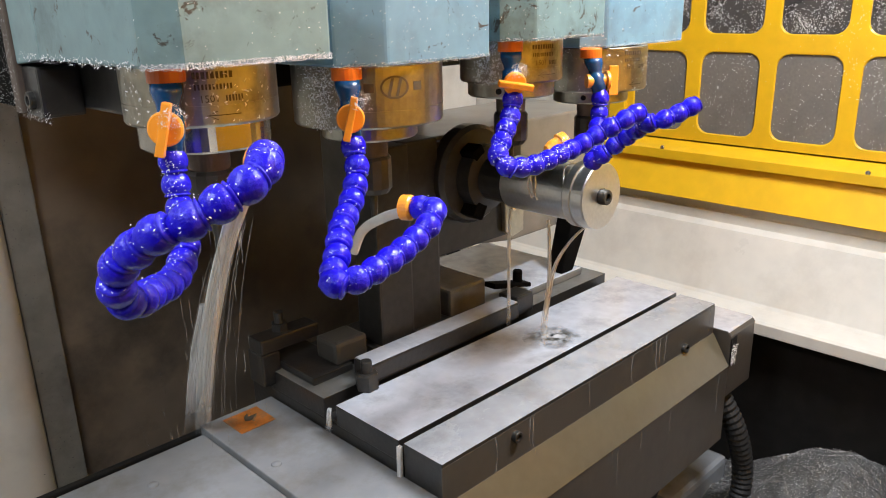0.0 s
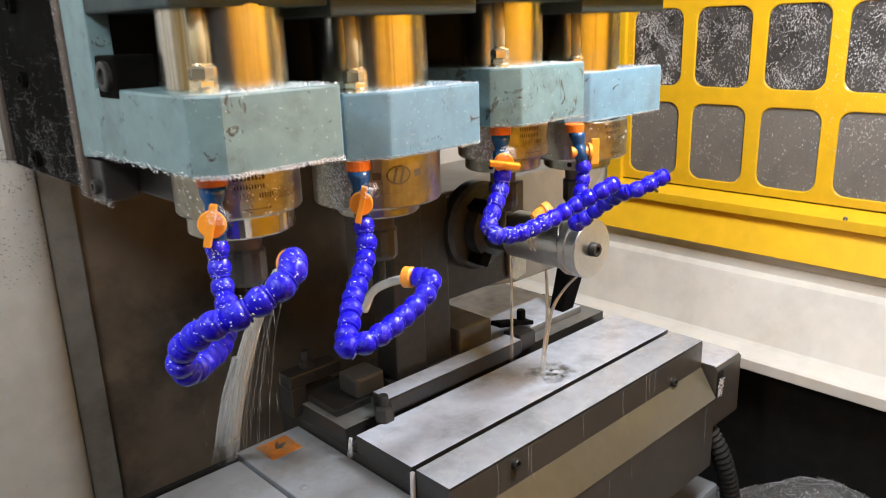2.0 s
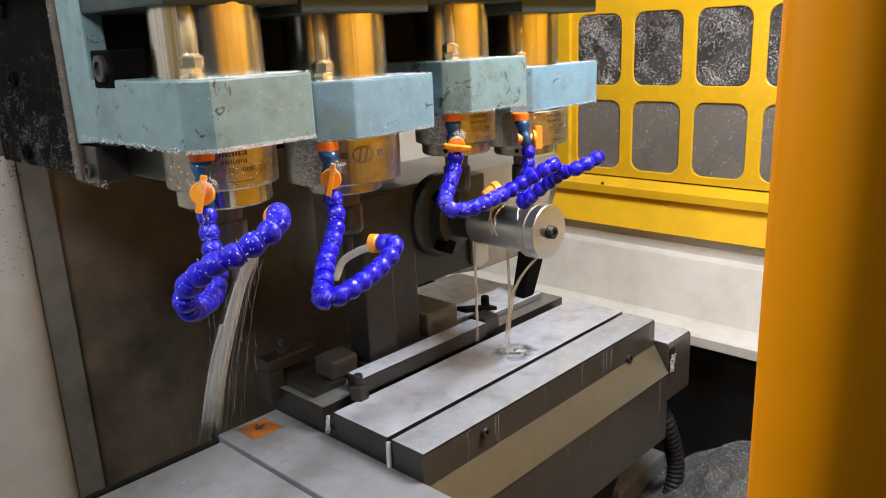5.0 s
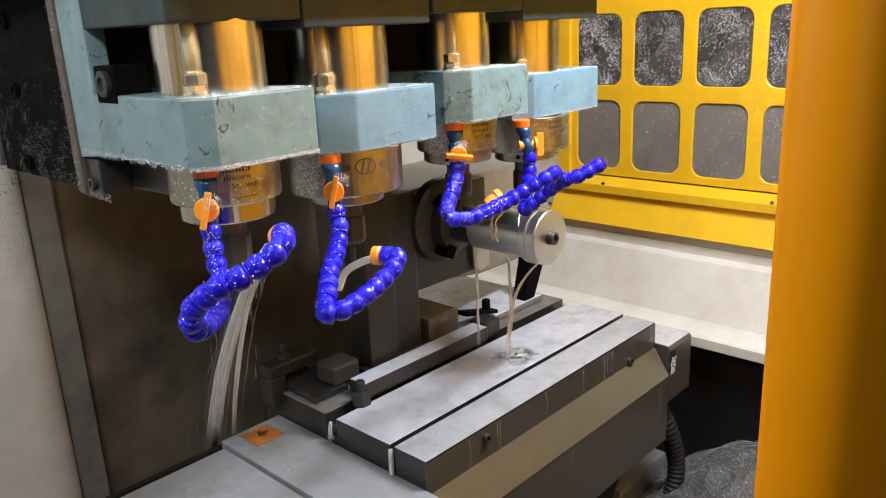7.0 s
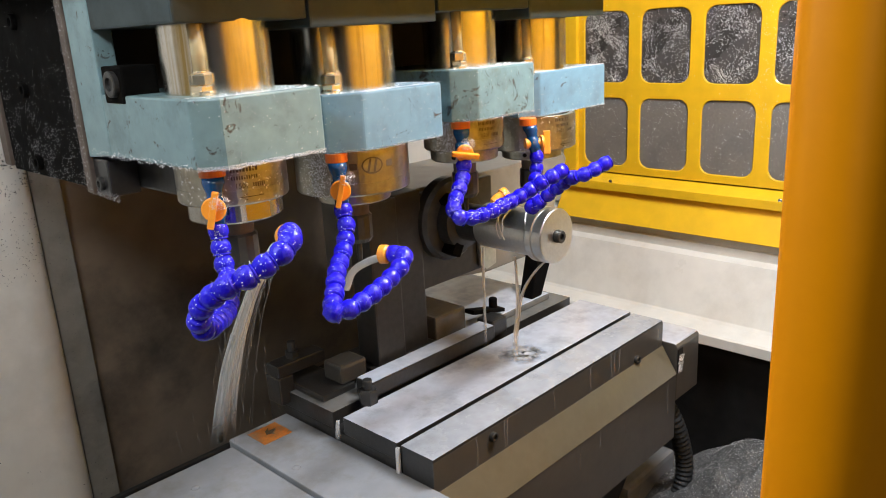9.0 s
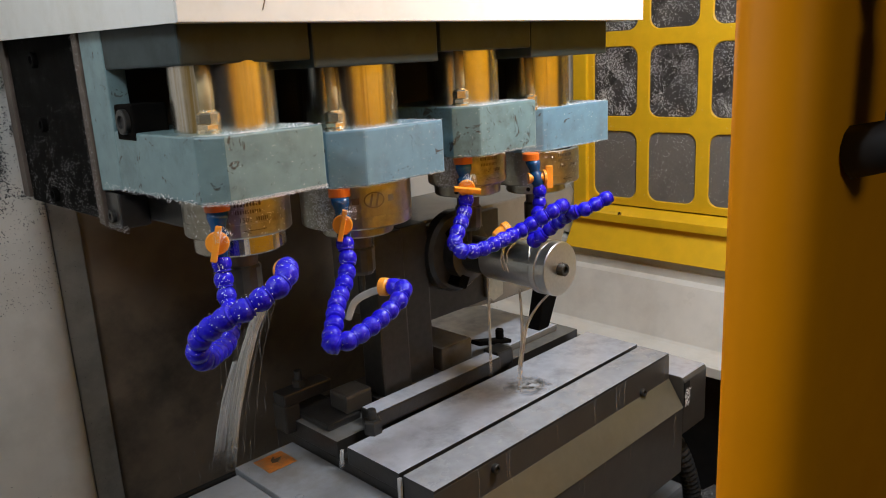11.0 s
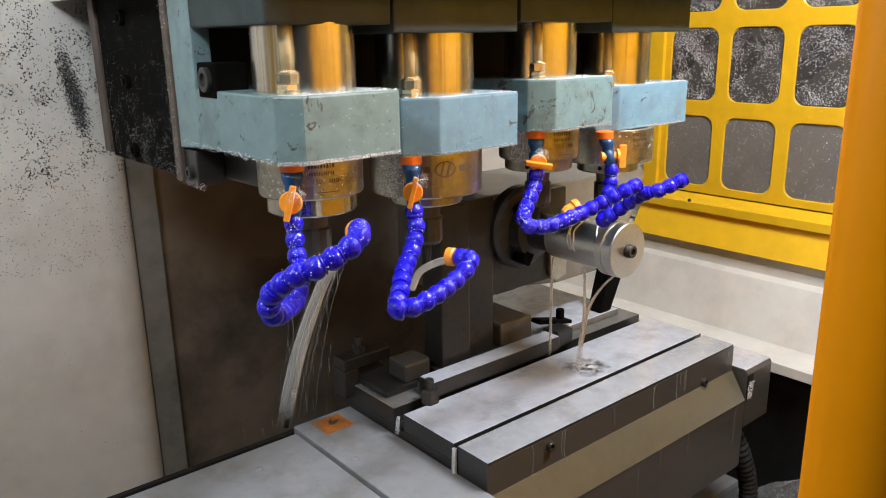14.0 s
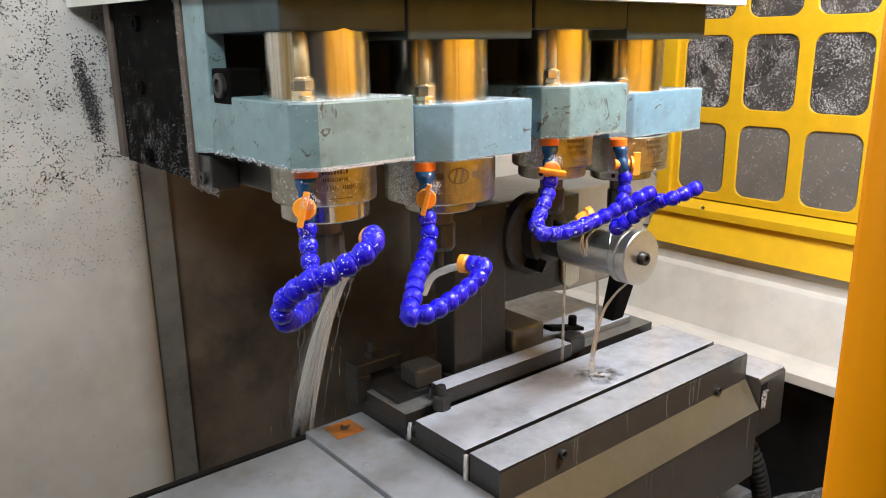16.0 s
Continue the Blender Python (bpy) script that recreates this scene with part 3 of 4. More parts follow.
        part("characters", wrap(bar_row([0.009], 0.008), rf + 0.0003, 269, z0 - 0.024), INK, sp, m=ax)
    else:
        part("maker_line", wrap(bar_row([0.0022, 0.0018, 0.0026, 0.0016, 0.0026, 0.002, 0.0024, 0.0018, 0.0026], 0.0048, 0.0012), rf + 0.0003, turn + 20, z0 - 0.0105), INK, sp, m=ax)
        part("contact_line", wrap(bar_row([0.0012, 0.0014, 0.0016, 0.0012, 0.0016, 0.0014, 0.0012, 0.0016, 0.0014, 0.0012, 0.0016], 0.0040, 0.0012), rf + 0.0003, turn + 20, z0 - 0.0185), INK, sp, m=ax)
        part("serial_line", wrap(text_mesh("1501", 0.0075), rf + 0.0003, turn + 16, z0 - 0.0275), INK, sp, m=ax)
        part("serial_mark", wrap(bar_row([0.0012, 0.0016, 0.0016, 0.0012, 0.0016, 0.0012], 0.0046, 0.0010), rf + 0.0003, turn + 34, z0 - 0.0275), INK, sp, m=ax)
        part("arrow", wrap(bar_row([0.026], 0.0007), rf + 0.0003, turn + 26, zf + 0.0085), INK, sp, m=ax)
        ah = bmesh.new()
        ah.faces.new([ah.verts.new(p) for p in ((-0.013, 0.0003, 0), (-0.006, -0.0032, 0), (-0.006, -0.0024, 0))])
        ah.faces.new([ah.verts.new(p) for p in ((-0.013, 0.0003, 0), (-0.006, 0.0038, 0), (-0.006, 0.0030, 0))])
        part("arrow_head", wrap(ah, rf + 0.0003, turn + 26, zf + 0.0085), INK, sp, m=ax)
    # air fitting on top of the clamp
    fx, fy = port[0] + 0.002, port[1] + 0.001
    ft = thing("hose_fitting", "nickel-plated hexagonal air fitting on a clamp", "fitting", "fittings of the head")
    part("base_ring", lathe([(0.012, z1 - 0.001), (0.012, z1 + 0.003), (0.010, z1 + 0.005)], 24, Matrix.Translation((fx, fy, 0))), BRASS, ft)
    part("lower_hexagon", lathe([(0.0095, z1 + 0.004), (0.0115, z1 + 0.005), (0.0115, z1 + 0.009), (0.0105, z1 + 0.010)], 6, Matrix.Translation((fx, fy, 0))), BRASS, ft)
    part("upper_hexagon", lathe([(0.0090, z1 + 0.010), (0.0112, z1 + 0.0112), (0.0112, z1 + 0.020), (0.0085, z1 + 0.022)], 6, Matrix.Translation((fx, fy, 0)) @ pose(0, 0, 0, 0, 0, 20)), BRASS, ft)
    part("nipple", lathe([(0.0068, z1 + 0.0215), (0.0068, z1 + 0.0235), (0.0055, z1 + 0.0255), (0.002, z1 + 0.0260)], 16, Matrix.Translation((fx, fy, 0))), BRASS, ft, smooth=True)
    part("air_tube", tube([(fx, fy, z1 + 0.0225), (fx + 0.001, fy + 0.001, z1 + 0.045), (fx + 0.001, fy + 0.003, uz + 0.004)], 0.0066, 20), TUBE, ft, "amber plastic air tube", smooth=True)


def hood():
    root = thing("head_hood", "glossy white sheet-steel hood over the spindle head", "machine cover")
    part("front_panel", box(0.209, 1.015, 0.4845, 0.488, 1.4885, 1.85, 0.0012), WHITE, root)
    part("side_panel", prism([(0.4882, 1.4885), (1.24, 1.503), (1.24, 1.85), (0.4882, 1.85)], 0.209, 0.2125, "x"), WHITE, root)
    part("side_panel", prism([(0.4882, 1.4885), (1.24, 1.503), (1.24, 1.85), (0.4882, 1.85)], 1.0115, 1.015, "x"), WHITE, root)
    part("top_panel", box(0.209, 1.015, 0.4845, 1.24, 1.8505, 1.854), WHITE, root)
    part("scratch", tube([(0.300, 0.4842, 1.500), (0.303, 0.4842, 1.508), (0.304, 0.4842, 1.516)], 0.0006, 6), INK, root, "dark scratch")
    part("hem", box(0.213, 1.011, 0.4885, 0.506, 1.4887, 1.4907), WHITE, root)


hood()


def slide():
    root = thing("head_slide", "oily steel slide of the head, caked with swarf, hood shade in its colour", "machine slide")
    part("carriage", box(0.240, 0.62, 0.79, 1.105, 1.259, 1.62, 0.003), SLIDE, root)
    part("edge_strip", box(0.236, 0.27, 1.1055, 1.135, 1.264, 1.62, 0.002), RUST, root, "worn brown edge strip")
    for y, z in ((0.99, 1.279), (0.99, 1.38), (0.985, 1.47)):
        part("socket_screw", screw_head(0.011, 0.007, 20), SLIDE, root, m=aim((0.240, y, z), (-1, 0, 0)))
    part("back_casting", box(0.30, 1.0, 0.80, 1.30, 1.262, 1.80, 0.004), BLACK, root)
    st = thing("stop_block", "grey steel stop block bolted under the bracket", "block")
    part("body", box(0.225, 0.262, 0.727, 0.779, 1.260, 1.305, 0.003), IRON, st)
    part("screw", screw_head(0.008, 0.005, 16), DARKSTEEL, st, m=aim((0.225, 0.749, 1.275), (-1, 0, 0)))
    part("rib", box(0.2625, 0.29, 0.60, 0.78, 1.265, 1.310, 0.003), DARKSTEEL, st)


slide()

# ---- coolant hoses ----
bead_mesh = bpy.data.meshes.new("bead")
bb = lathe([(0.0066, -0.0114), (0.0072, -0.0098), (0.0093, -0.0074), (0.0109, -0.0040), (0.0115, -0.0006), (0.0113, 0.0026), (0.0102, 0.0052), (0.0090, 0.0060), (0.0091, 0.0064), (0.0101, 0.0070), (0.0101, 0.0080), (0.0086, 0.0087), (0.0066, 0.0090)], 24)
bb.to_mesh(bead_mesh)
bb.free()
bead_mesh.materials.append(BLUE)
for p in bead_mesh.polygons:
    p.use_smooth = True

HOSES = (
    ([(0.239, 0.516, 1.247), (0.238, 0.514, 1.231), (0.236, 0.508, 1.213), (0.229, 0.490, 1.197), (0.212, 0.468, 1.185), (0.195, 0.450, 1.183), (0.176, 0.430, 1.188), (0.161, 0.411, 1.193), (0.148, 0.398, 1.199),
      (0.140, 0.388, 1.212), (0.140, 0.379, 1.226), (0.145, 0.366, 1.237), (0.152, 0.353, 1.246), (0.167, 0.346, 1.251), (0.180, 0.342, 1.257), (0.192, 0.339, 1.263), (0.204, 0.342, 1.269), (0.216, 0.354, 1.272), (0.222, 0.371, 1.270)],
     "coiled twice on itself"),
    ([(0.406, 0.523, 1.233), (0.403, 0.516, 1.217), (0.396, 0.510, 1.204), (0.383, 0.500, 1.193), (0.368, 0.490, 1.183), (0.350, 0.475, 1.176), (0.336, 0.460, 1.168), (0.320, 0.445, 1.160), (0.309, 0.432, 1.156),
      (0.330, 0.429, 1.154), (0.353, 0.430, 1.158), (0.378, 0.435, 1.162), (0.401, 0.440, 1.168), (0.420, 0.443, 1.177), (0.432, 0.452, 1.184), (0.431, 0.468, 1.182)],
     "bent into an open hook"),
    ([(0.627, 0.530, 1.250), (0.625, 0.530, 1.238), (0.613, 0.525, 1.226), (0.597, 0.519, 1.212), (0.582, 0.511, 1.200), (0.580, 0.502, 1.191), (0.600, 0.496, 1.186), (0.625, 0.491, 1.187), (0.648, 0.487, 1.192), (0.681, 0.485, 1.197),
      (0.706, 0.475, 1.208), (0.722, 0.458, 1.221), (0.742, 0.452, 1.228), (0.760, 0.462, 1.226)],
     "looped beside its neighbour"),
    ([(0.812, 0.545, 1.232), (0.811, 0.545, 1.214), (0.800, 0.540, 1.196), (0.780, 0.530, 1.176), (0.763, 0.518, 1.163), (0.772, 0.506, 1.176), (0.782, 0.486, 1.194), (0.776, 0.458, 1.212), (0.786, 0.441, 1.218), (0.808, 0.430, 1.226), (0.822, 0.424, 1.232)],
     "stretched out past the others"),
)
for n, (pts, how) in enumerate(HOSES):
    outline, z0, z1, axis, port = HEAD[n]
    hose = thing("coolant_hose", "cobalt blue jointed coolant hose " + how, "coolant hose", "coolant hoses of the head")
    x, y, _ = pts[0]
    px, py = port
    zt = pts[0][2]
    part("collar", lathe([(0.010, z0 + 0.001), (0.0135, z0 - 0.001), (0.0135, z0 - 0.011), (0.011, z0 - 0.012)], 24, Matrix.Translation((px, py, 0))), COLLAR, hose, "red-orange threaded collar", smooth=False)
    zv = (z0 - 0.012 + zt) / 2 - 0.003
    neck = lathe([(0.0115, z0 - 0.011), (0.0115, z0 - 0.018), (0.0085, z0 - 0.026), (0.0080, zv + 0.010), (0.0105, zv + 0.008), (0.0105, zv - 0.008), (0.0085, zv - 0.010), (0.0085, zt + 0.004)], 24)
    shear = Matrix.Identity(4)
    shear[0][2] = (px - x) / (z0 - zt)
    shear[1][2] = (py - y) / (z0 - zt)
    shear[0][3] = x - shear[0][2] * zt
    shear[1][3] = y - shear[1][2] * zt
    bmesh.ops.transform(neck, matrix=shear, verts=neck.verts[:])
    valve = part("valve_body", neck, NAVY, hose, "navy blue plug valve", smooth=True)
    vc = shear @ Vector((0, 0, zv))
    facing = Vector((-0.62, -0.78, 0.05)) if n < 3 else Vector((0.80, -0.60, 0.0))
    if n == 2:
        facing = Vector((-0.55, -0.75, -0.25))
    hm = aim(vc, facing)
    part("plug", lathe([(0.0085, -0.0135), (0.0085, 0.0105), (0.0122, 0.011), (0.0122, 0.0145), (0.0110, 0.0155)], 28, hm), ORANGE, valve, "orange round plug", smooth=False)
    lever = box(-0.0032, 0.0032, -0.019, 0.019, 0.0157, 0.023, 0.0012)
    spin = (-14, -14, 80, 0)[n]
    if n == 3:
        bmesh.ops.scale(lever, vec=(0.9, 0.95, 1.6), verts=lever.verts[:])
        bmesh.ops.translate(lever, vec=(0, 0, -0.010), verts=lever.verts[:])
    bmesh.ops.transform(lever, matrix=hm @ pose(0, 0, 0, 0, 0, spin), verts=lever.verts[:])
    part("lever", lever, ORANGE, valve, "orange plastic lever")
    size = 0.91 if n == 0 else 0.97
    run = smooth_path(pts, 0.0188 * size)
    for i, p in enumerate(run):
        d = (run[min(i + 1, len(run) - 1)] - run[max(i - 1, 0)]).normalized()
        o = new("bead", bead_mesh)
        o.parent, o.matrix_basis = hose, aim(p, d) @ Matrix.Diagonal((size, size, size, 1))
    d = (run[-1] - run[-2]).normalized()
    if n == 0:
        d = Vector((0.42, 0.85, -0.32)).normalized()
    if n == 1:
        d = Vector((-0.35, 0.92, -0.05)).normalized()
    if n < 2:
        part("nozzle", lathe([(0.0095, 0.008), (0.0112, 0.010), (0.0112, 0.018), (0.0095, 0.0185), (0.0062, 0.021), (0.0040, 0.021)], 24, aim(run[-1], d)), ORANGE, hose, "orange round nozzle", smooth=False)
part_nozzle = thing("spare_nozzle", "orange plastic nozzle caked with swarf", "nozzle")
part("cone", lathe([(0.0060, -0.016), (0.0085, -0.010), (0.0095, 0.000), (0.0120, 0.001), (0.0120, 0.009), (0.009, 0.010)], 24, aim((0.680, 0.508, 1.197), (0.85, -0.35, 0.32))), ORANGE, part_nozzle)

# ---- the moving table and what it carries ----
riding = []


def rider(name, label, category, group=""):
    ob = thing(name, label, category, group)
    riding.append(ob)
    return ob


TOP = 0.847
table = rider("machine_table", "wet cast-iron slotted machine table running with coolant", "machine table")
lit_wet_top(part("slat", box(0.519, 1.185, 0.592, 0.717, TOP - 0.03, TOP, 0.0015), IRON, table, "coolant-washed iron slat"), IRON_TOP)
lit_wet_top(part("slat", box(0.519, 1.185, 0.743, 0.905, TOP - 0.03, TOP, 0.0015), IRON, table, "dirty wet iron slat"), DIRTY_TOP)
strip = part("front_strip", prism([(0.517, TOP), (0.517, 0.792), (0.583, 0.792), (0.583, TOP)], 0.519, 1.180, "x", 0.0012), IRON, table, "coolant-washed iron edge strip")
lit_wet_top(strip, STRIP_TOP)
part("bed", box(0.520, 1.184, 0.5925, 0.93, 0.70, TOP - 0.0305, 0.002), IRON, table)
part("apron", prism([(0.5165, 0.842), (0.5165, 0.792), (0.484, 0.738), (0.484, 0.595), (0.488, 0.590), (0.59, 0.590), (0.59, 0.7915), (0.518, 0.7915), (0.518, 0.842)], 0.5185, 1.1805, "x"), CASTGREY, table, "grey enamelled front apron with a sloped band")
# Thin overlay that paints the brighter light on the slope.
part("sloped_band", prism([(0.5160, 0.7915), (0.4835, 0.7385), (0.4828, 0.7389), (0.5153, 0.7919)], 0.5187, 1.1803, "x"), LIT_SLOPE, table, "olive enamelled sloped band, its extra light put into the colour")
lit_wet_top(part("end_block", prism([(0.486, 0.675), (0.486, 0.792), (0.492, 0.800), (0.76, 0.800), (0.76, 0.64)], 1.186, 1.282, "x", 0.003), CASTGREY, table, "grey end block with a chip-filled pocket"), IRON_TOP)
part("pocket", box(1.1875, 1.207, 0.484, 0.4855, 0.738, 0.788), BLACK, table, "dark pocket packed with swarf")
part("underframe", prism([(1.181, 0.7), (1.26, 0.66), (1.13, 0.50), (0.95, 0.30), (0.56, 0.30), (0.56, 0.7)], 0.56, 0.9, "y"), BLACK, table)
for x, z in ((0.648, 0.827), (1.078, 0.799)):
    part("cap_screw", screw_head(0.008, 0.007, 18), DARKSTEEL, table, "black socket cap screw", m=aim((x, 0.5165, z), (0, -1, 0)))
part("slot_floor", box(0.521, 1.183, 0.7172, 0.7428, TOP - 0.0300, TOP - 0.026), IRON, table)

plates = rider("way_cover", "pale wet sheet-steel way cover in overlapping plates", "way cover")
part("lower_plate", box(-0.35, 0.400, 0.33, 0.862, 0.775, 0.796, 0.002), PLATE, plates)
part("upper_plate", box(0.404, 0.5185, 0.33, 0.878, 0.775, 0.801, 0.002), PLATE, plates)
part("rear_flange", box(-0.35, 0.5185, 0.8785, 0.89, 0.60, 0.79, 0.002), BLACK, plates)
label = part("warning_label", box(0.432, 0.486, 0.815, 0.866, 0.8012, 0.8018), LABEL, plates, "stained orange warning label")
part("label_mark", prism([(0.452, 0.84), (0.46, 0.836), (0.476, 0.848), (0.462, 0.848), (0.466, 0.858), (0.456, 0.85)], 0.8019, 0.8022, "z"), INK, label)
for x, y in ((0.425, 0.72), (0.30, 0.80)):
    part("rivet", lathe([(0.007, 0), (0.006, 0.002), (0.001, 0.003)], 16), PLATE, plates, m=pose(x, y, 0.7955 if x < 0.4 else 0.8005))

bar_ob = rider("clamping_bar", "long dark steel clamping bar lying along the slotted table", "clamp bar")
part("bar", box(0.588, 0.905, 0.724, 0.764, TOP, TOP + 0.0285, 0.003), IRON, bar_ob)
part("lit_wet_top", box(0.590, 0.903, 0.726, 0.762, TOP + 0.0287, TOP + 0.0296), IRON_TOP, bar_ob, "coolant-washed upper face, light put into its colour")
part("shoe", box(0.9055, 0.950, 0.730, 0.771, TOP, TOP + 0.034, 0.004), IRON, bar_ob)
nut = rider("clamp_nut", "stubby dark hexagonal clamp nut under a trickle of coolant", "nut")
part("nut", lathe([(0.015, TOP), (0.0165, TOP + 0.002), (0.0165, TOP + 0.022), (0.015, TOP + 0.025)], 6, Matrix.Translation((0.578, 0.722, 0))), DARKSTEEL, nut)
part("stud", lathe([(0.008, TOP + 0.024), (0.008, TOP + 0.040), (0.007, TOP + 0.042)], 16, Matrix.Translation((0.578, 0.722, 0))), DARKSTEEL, nut)
vise = rider("clamp_block", "dark stepped clamp block wet with coolant", "clamp")
part("base", box(0.53, 0.60, 0.78, 0.90, TOP, TOP + 0.012, 0.003), IRON, vise)
part("block", box(0.575, 0.632, 0.785, 0.835, TOP + 0.012, TOP + 0.046, 0.006), CASTGREY, vise)
part("finger", box(0.50, 0.60, 0.86, 0.895, TOP + 0.030, TOP + 0.052, 0.003), IRON, vise)
part("stud", lathe([(0.007, TOP + 0.05), (0.007, TOP + 0.08)], 12, Matrix.Translation((0.545, 0.88, 0))), DARKSTEEL, vise)
part("nut", lathe([(0.0125, TOP + 0.052), (0.0125, TOP + 0.063)], 6, Matrix.Translation((0.545, 0.88, 0))), DARKSTEEL, vise)
part("post", box(0.50, 0.53, 0.86, 0.90, TOP - 0.02, TOP + 0.030, 0.003), IRON, vise)
col = rider("angle_column", "tall black steel angle column bolted to the table", "fixture column")
part("plate", box(0.652, 0.718, 0.775, 0.83, TOP, 1.16, 0.004), DARKSTEEL, col)
part("plate", box(0.7185, 0.785, 0.785, 0.84, TOP, 1.16, 0.004), DARKSTEEL, col)
part("foot", box(0.64, 0.80, 0.77, 0.88, TOP, TOP + 0.02, 0.003), IRON, col)

rot = rider("rotary_unit", "dark rotary indexing unit holding a turned aluminium blank", "rotary table")
Y = Matrix.Rotation(radians(90), 4, "X")  # local z runs along -y


def along_y(profile, x, z, seg=40):
    return lathe([(r, -y) for r, y in profile], seg, Matrix.Translation((x, 0, z)) @ Y)


part("housing", prism([(0.74, 0.962), (0.855, 0.966), (0.985, 0.946), (1.180, 0.946), (1.272, 1.138), (1.258, 1.155), (0.74, 1.155)], 0.81, 1.02, "y", 0.004), HOUSING, rot, "wet grey housing")
part("face_plate", box(0.75, 0.990, 0.792, 0.8095, 0.968, 1.15, 0.004), DARKSTEEL, rot)
part("stop_bracket", prism([(1.090, 0.8622), (1.125, 0.8622), (1.165, 0.945), (1.165, 0.975), (1.12, 0.975)], 0.775, 0.8095, "y", 0.003), SLIDE, rot)
stop = part("stop_plate", prism([(0.935, 1.045), (0.938, 0.978), (0.955, 0.965), (0.985, 0.972), (0.985, 1.05), (0.96, 1.06)], 0.782, 0.7915, "y", 0.002), FLANGE, rot, "oily brown stop plate")
part("stop_screw", screw_head(0.006, 0.004, 16), BRASS, stop, m=aim((0.957, 0.782, 1.018), (0, -1, 0)))
lit_wet_top(part("riser", box(0.806, 0.890, 0.785, 0.90, TOP, 0.908, 0.006), DIRTY_TOP, rot, "wet grey riser block"), PLATE)
lit_wet_top(part("base_plate", box(0.8905, 1.150, 0.772, 1.02, TOP, 0.862, 0.004), DIRTY_TOP, rot), IRON_TOP)
lever = part("clamp_lever", prism([(0.893, 0.890), (0.990, 0.868), (0.991, 0.876), (0.895, 0.899)], 0.768, 0.792, "y", 0.002), SLIDE, rot, "black clamp lever")
part("knob", lathe([(0.008, 0.876), (0.0085, 0.878), (0.0085, 0.900), (0.007, 0.902)], 16, Matrix.Translation((0.968, 0.781, 0))), SLIDE, lever)
chuck = part("chuck", along_y([(0.03, 0.80), (0.075, 0.798), (0.078, 0.795), (0.078, 0.775), (0.072, 0.768), (0.05, 0.765), (0.05, 0.74), (0.034, 0.735), (0.033, 0.690), (0.020, 0.689)], 0.853, 1.093), DARKSTEEL, rot, "black steel chuck", smooth=False)
for a in (30, 150, 270):
    part("jaw", box(-0.012, 0.012, 0.03, 0.062, 0.0, 0.03, 0.003), SLIDE, chuck, m=Matrix.Translation((0.853, 0.768, 1.088)) @ Y @ pose(0, 0, 0, 0, 0, a))
blank = part("blank", along_y([(0.010, 0.690), (0.037, 0.690), (0.039, 0.688), (0.0395, 0.575), (0.0385, 0.572)], 0.853, 1.094, 56), ALU, rot, "bright turned aluminium blank")
part("rim", along_y([(0.030, 0.574), (0.0455, 0.573), (0.0465, 0.571), (0.0465, 0.560), (0.0440, 0.559), (0.0440, 0.556), (0.0460, 0.555), (0.0460, 0.541), (0.0448, 0.539), (0.012, 0.539), (0.012, 0.541), (0.002, 0.541)], 0.853, 1.095, 56), ALU, blank, "bright aluminium end disc")
part("axle_screw", along_y([(0.0060, 0.541), (0.0105, 0.540), (0.0105, 0.529), (0.0095, 0.528), (0.0058, 0.528), (0.0055, 0.533), (0.0005, 0.533)], 0.853, 1.095, 20), DARKSTEEL, blank, "black socket cap screw")


# ---- swarf ----
def slivers(name, label, mat, spots, seed):
    """Loose slivers of swarf; each spot is a place, a normal and a length."""
    rnd = random.Random(seed)
    vs, fs = [], []
    for p, nrm, size in spots:
        nrm = Vector(nrm)
        side = nrm.cross(Vector((rnd.uniform(-1, 1), rnd.uniform(-1, 1), rnd.uniform(-1, 1)))).normalized()
        other = nrm.cross(side)
        w = size * rnd.uniform(0.18, 0.45)
        tilt = nrm * size * rnd.uniform(0.0, 0.5)
        p = Vector(p) + nrm * 0.0003
        k = len(vs)
        mid = p + side * size * 0.5 + other * size * rnd.uniform(-0.3, 0.3) + tilt
        end = p + side * size + other * size * rnd.uniform(-0.4, 0.4) + tilt * rnd.uniform(0, 1)
        vs += [p - other * w / 2, p + other * w / 2, mid + other * w / 2, mid - other * w / 2, end]
        fs += [(k, k + 1, k + 2, k + 3), (k + 3, k + 2, k + 4)]
    me = bpy.data.meshes.new(name)
    me.from_pydata([tuple(v) for v in vs], [], fs)
    me.materials.append(mat)
    return tagged(new(name, me), label, "swarf", kind="stuff")


R = random.Random(5)


def patch(n, origin, u, v, nrm, lo, hi, keep=None):
    o, u, v = Vector(origin), Vector(u), Vector(v)
    out = []
    while len(out) < n:
        a, c = R.random(), R.random()
        if keep is None or R.random() < keep(a, c):
            out.append((o + u * a + v * c, nrm, R.uniform(lo, hi)))
    return out


spots = []
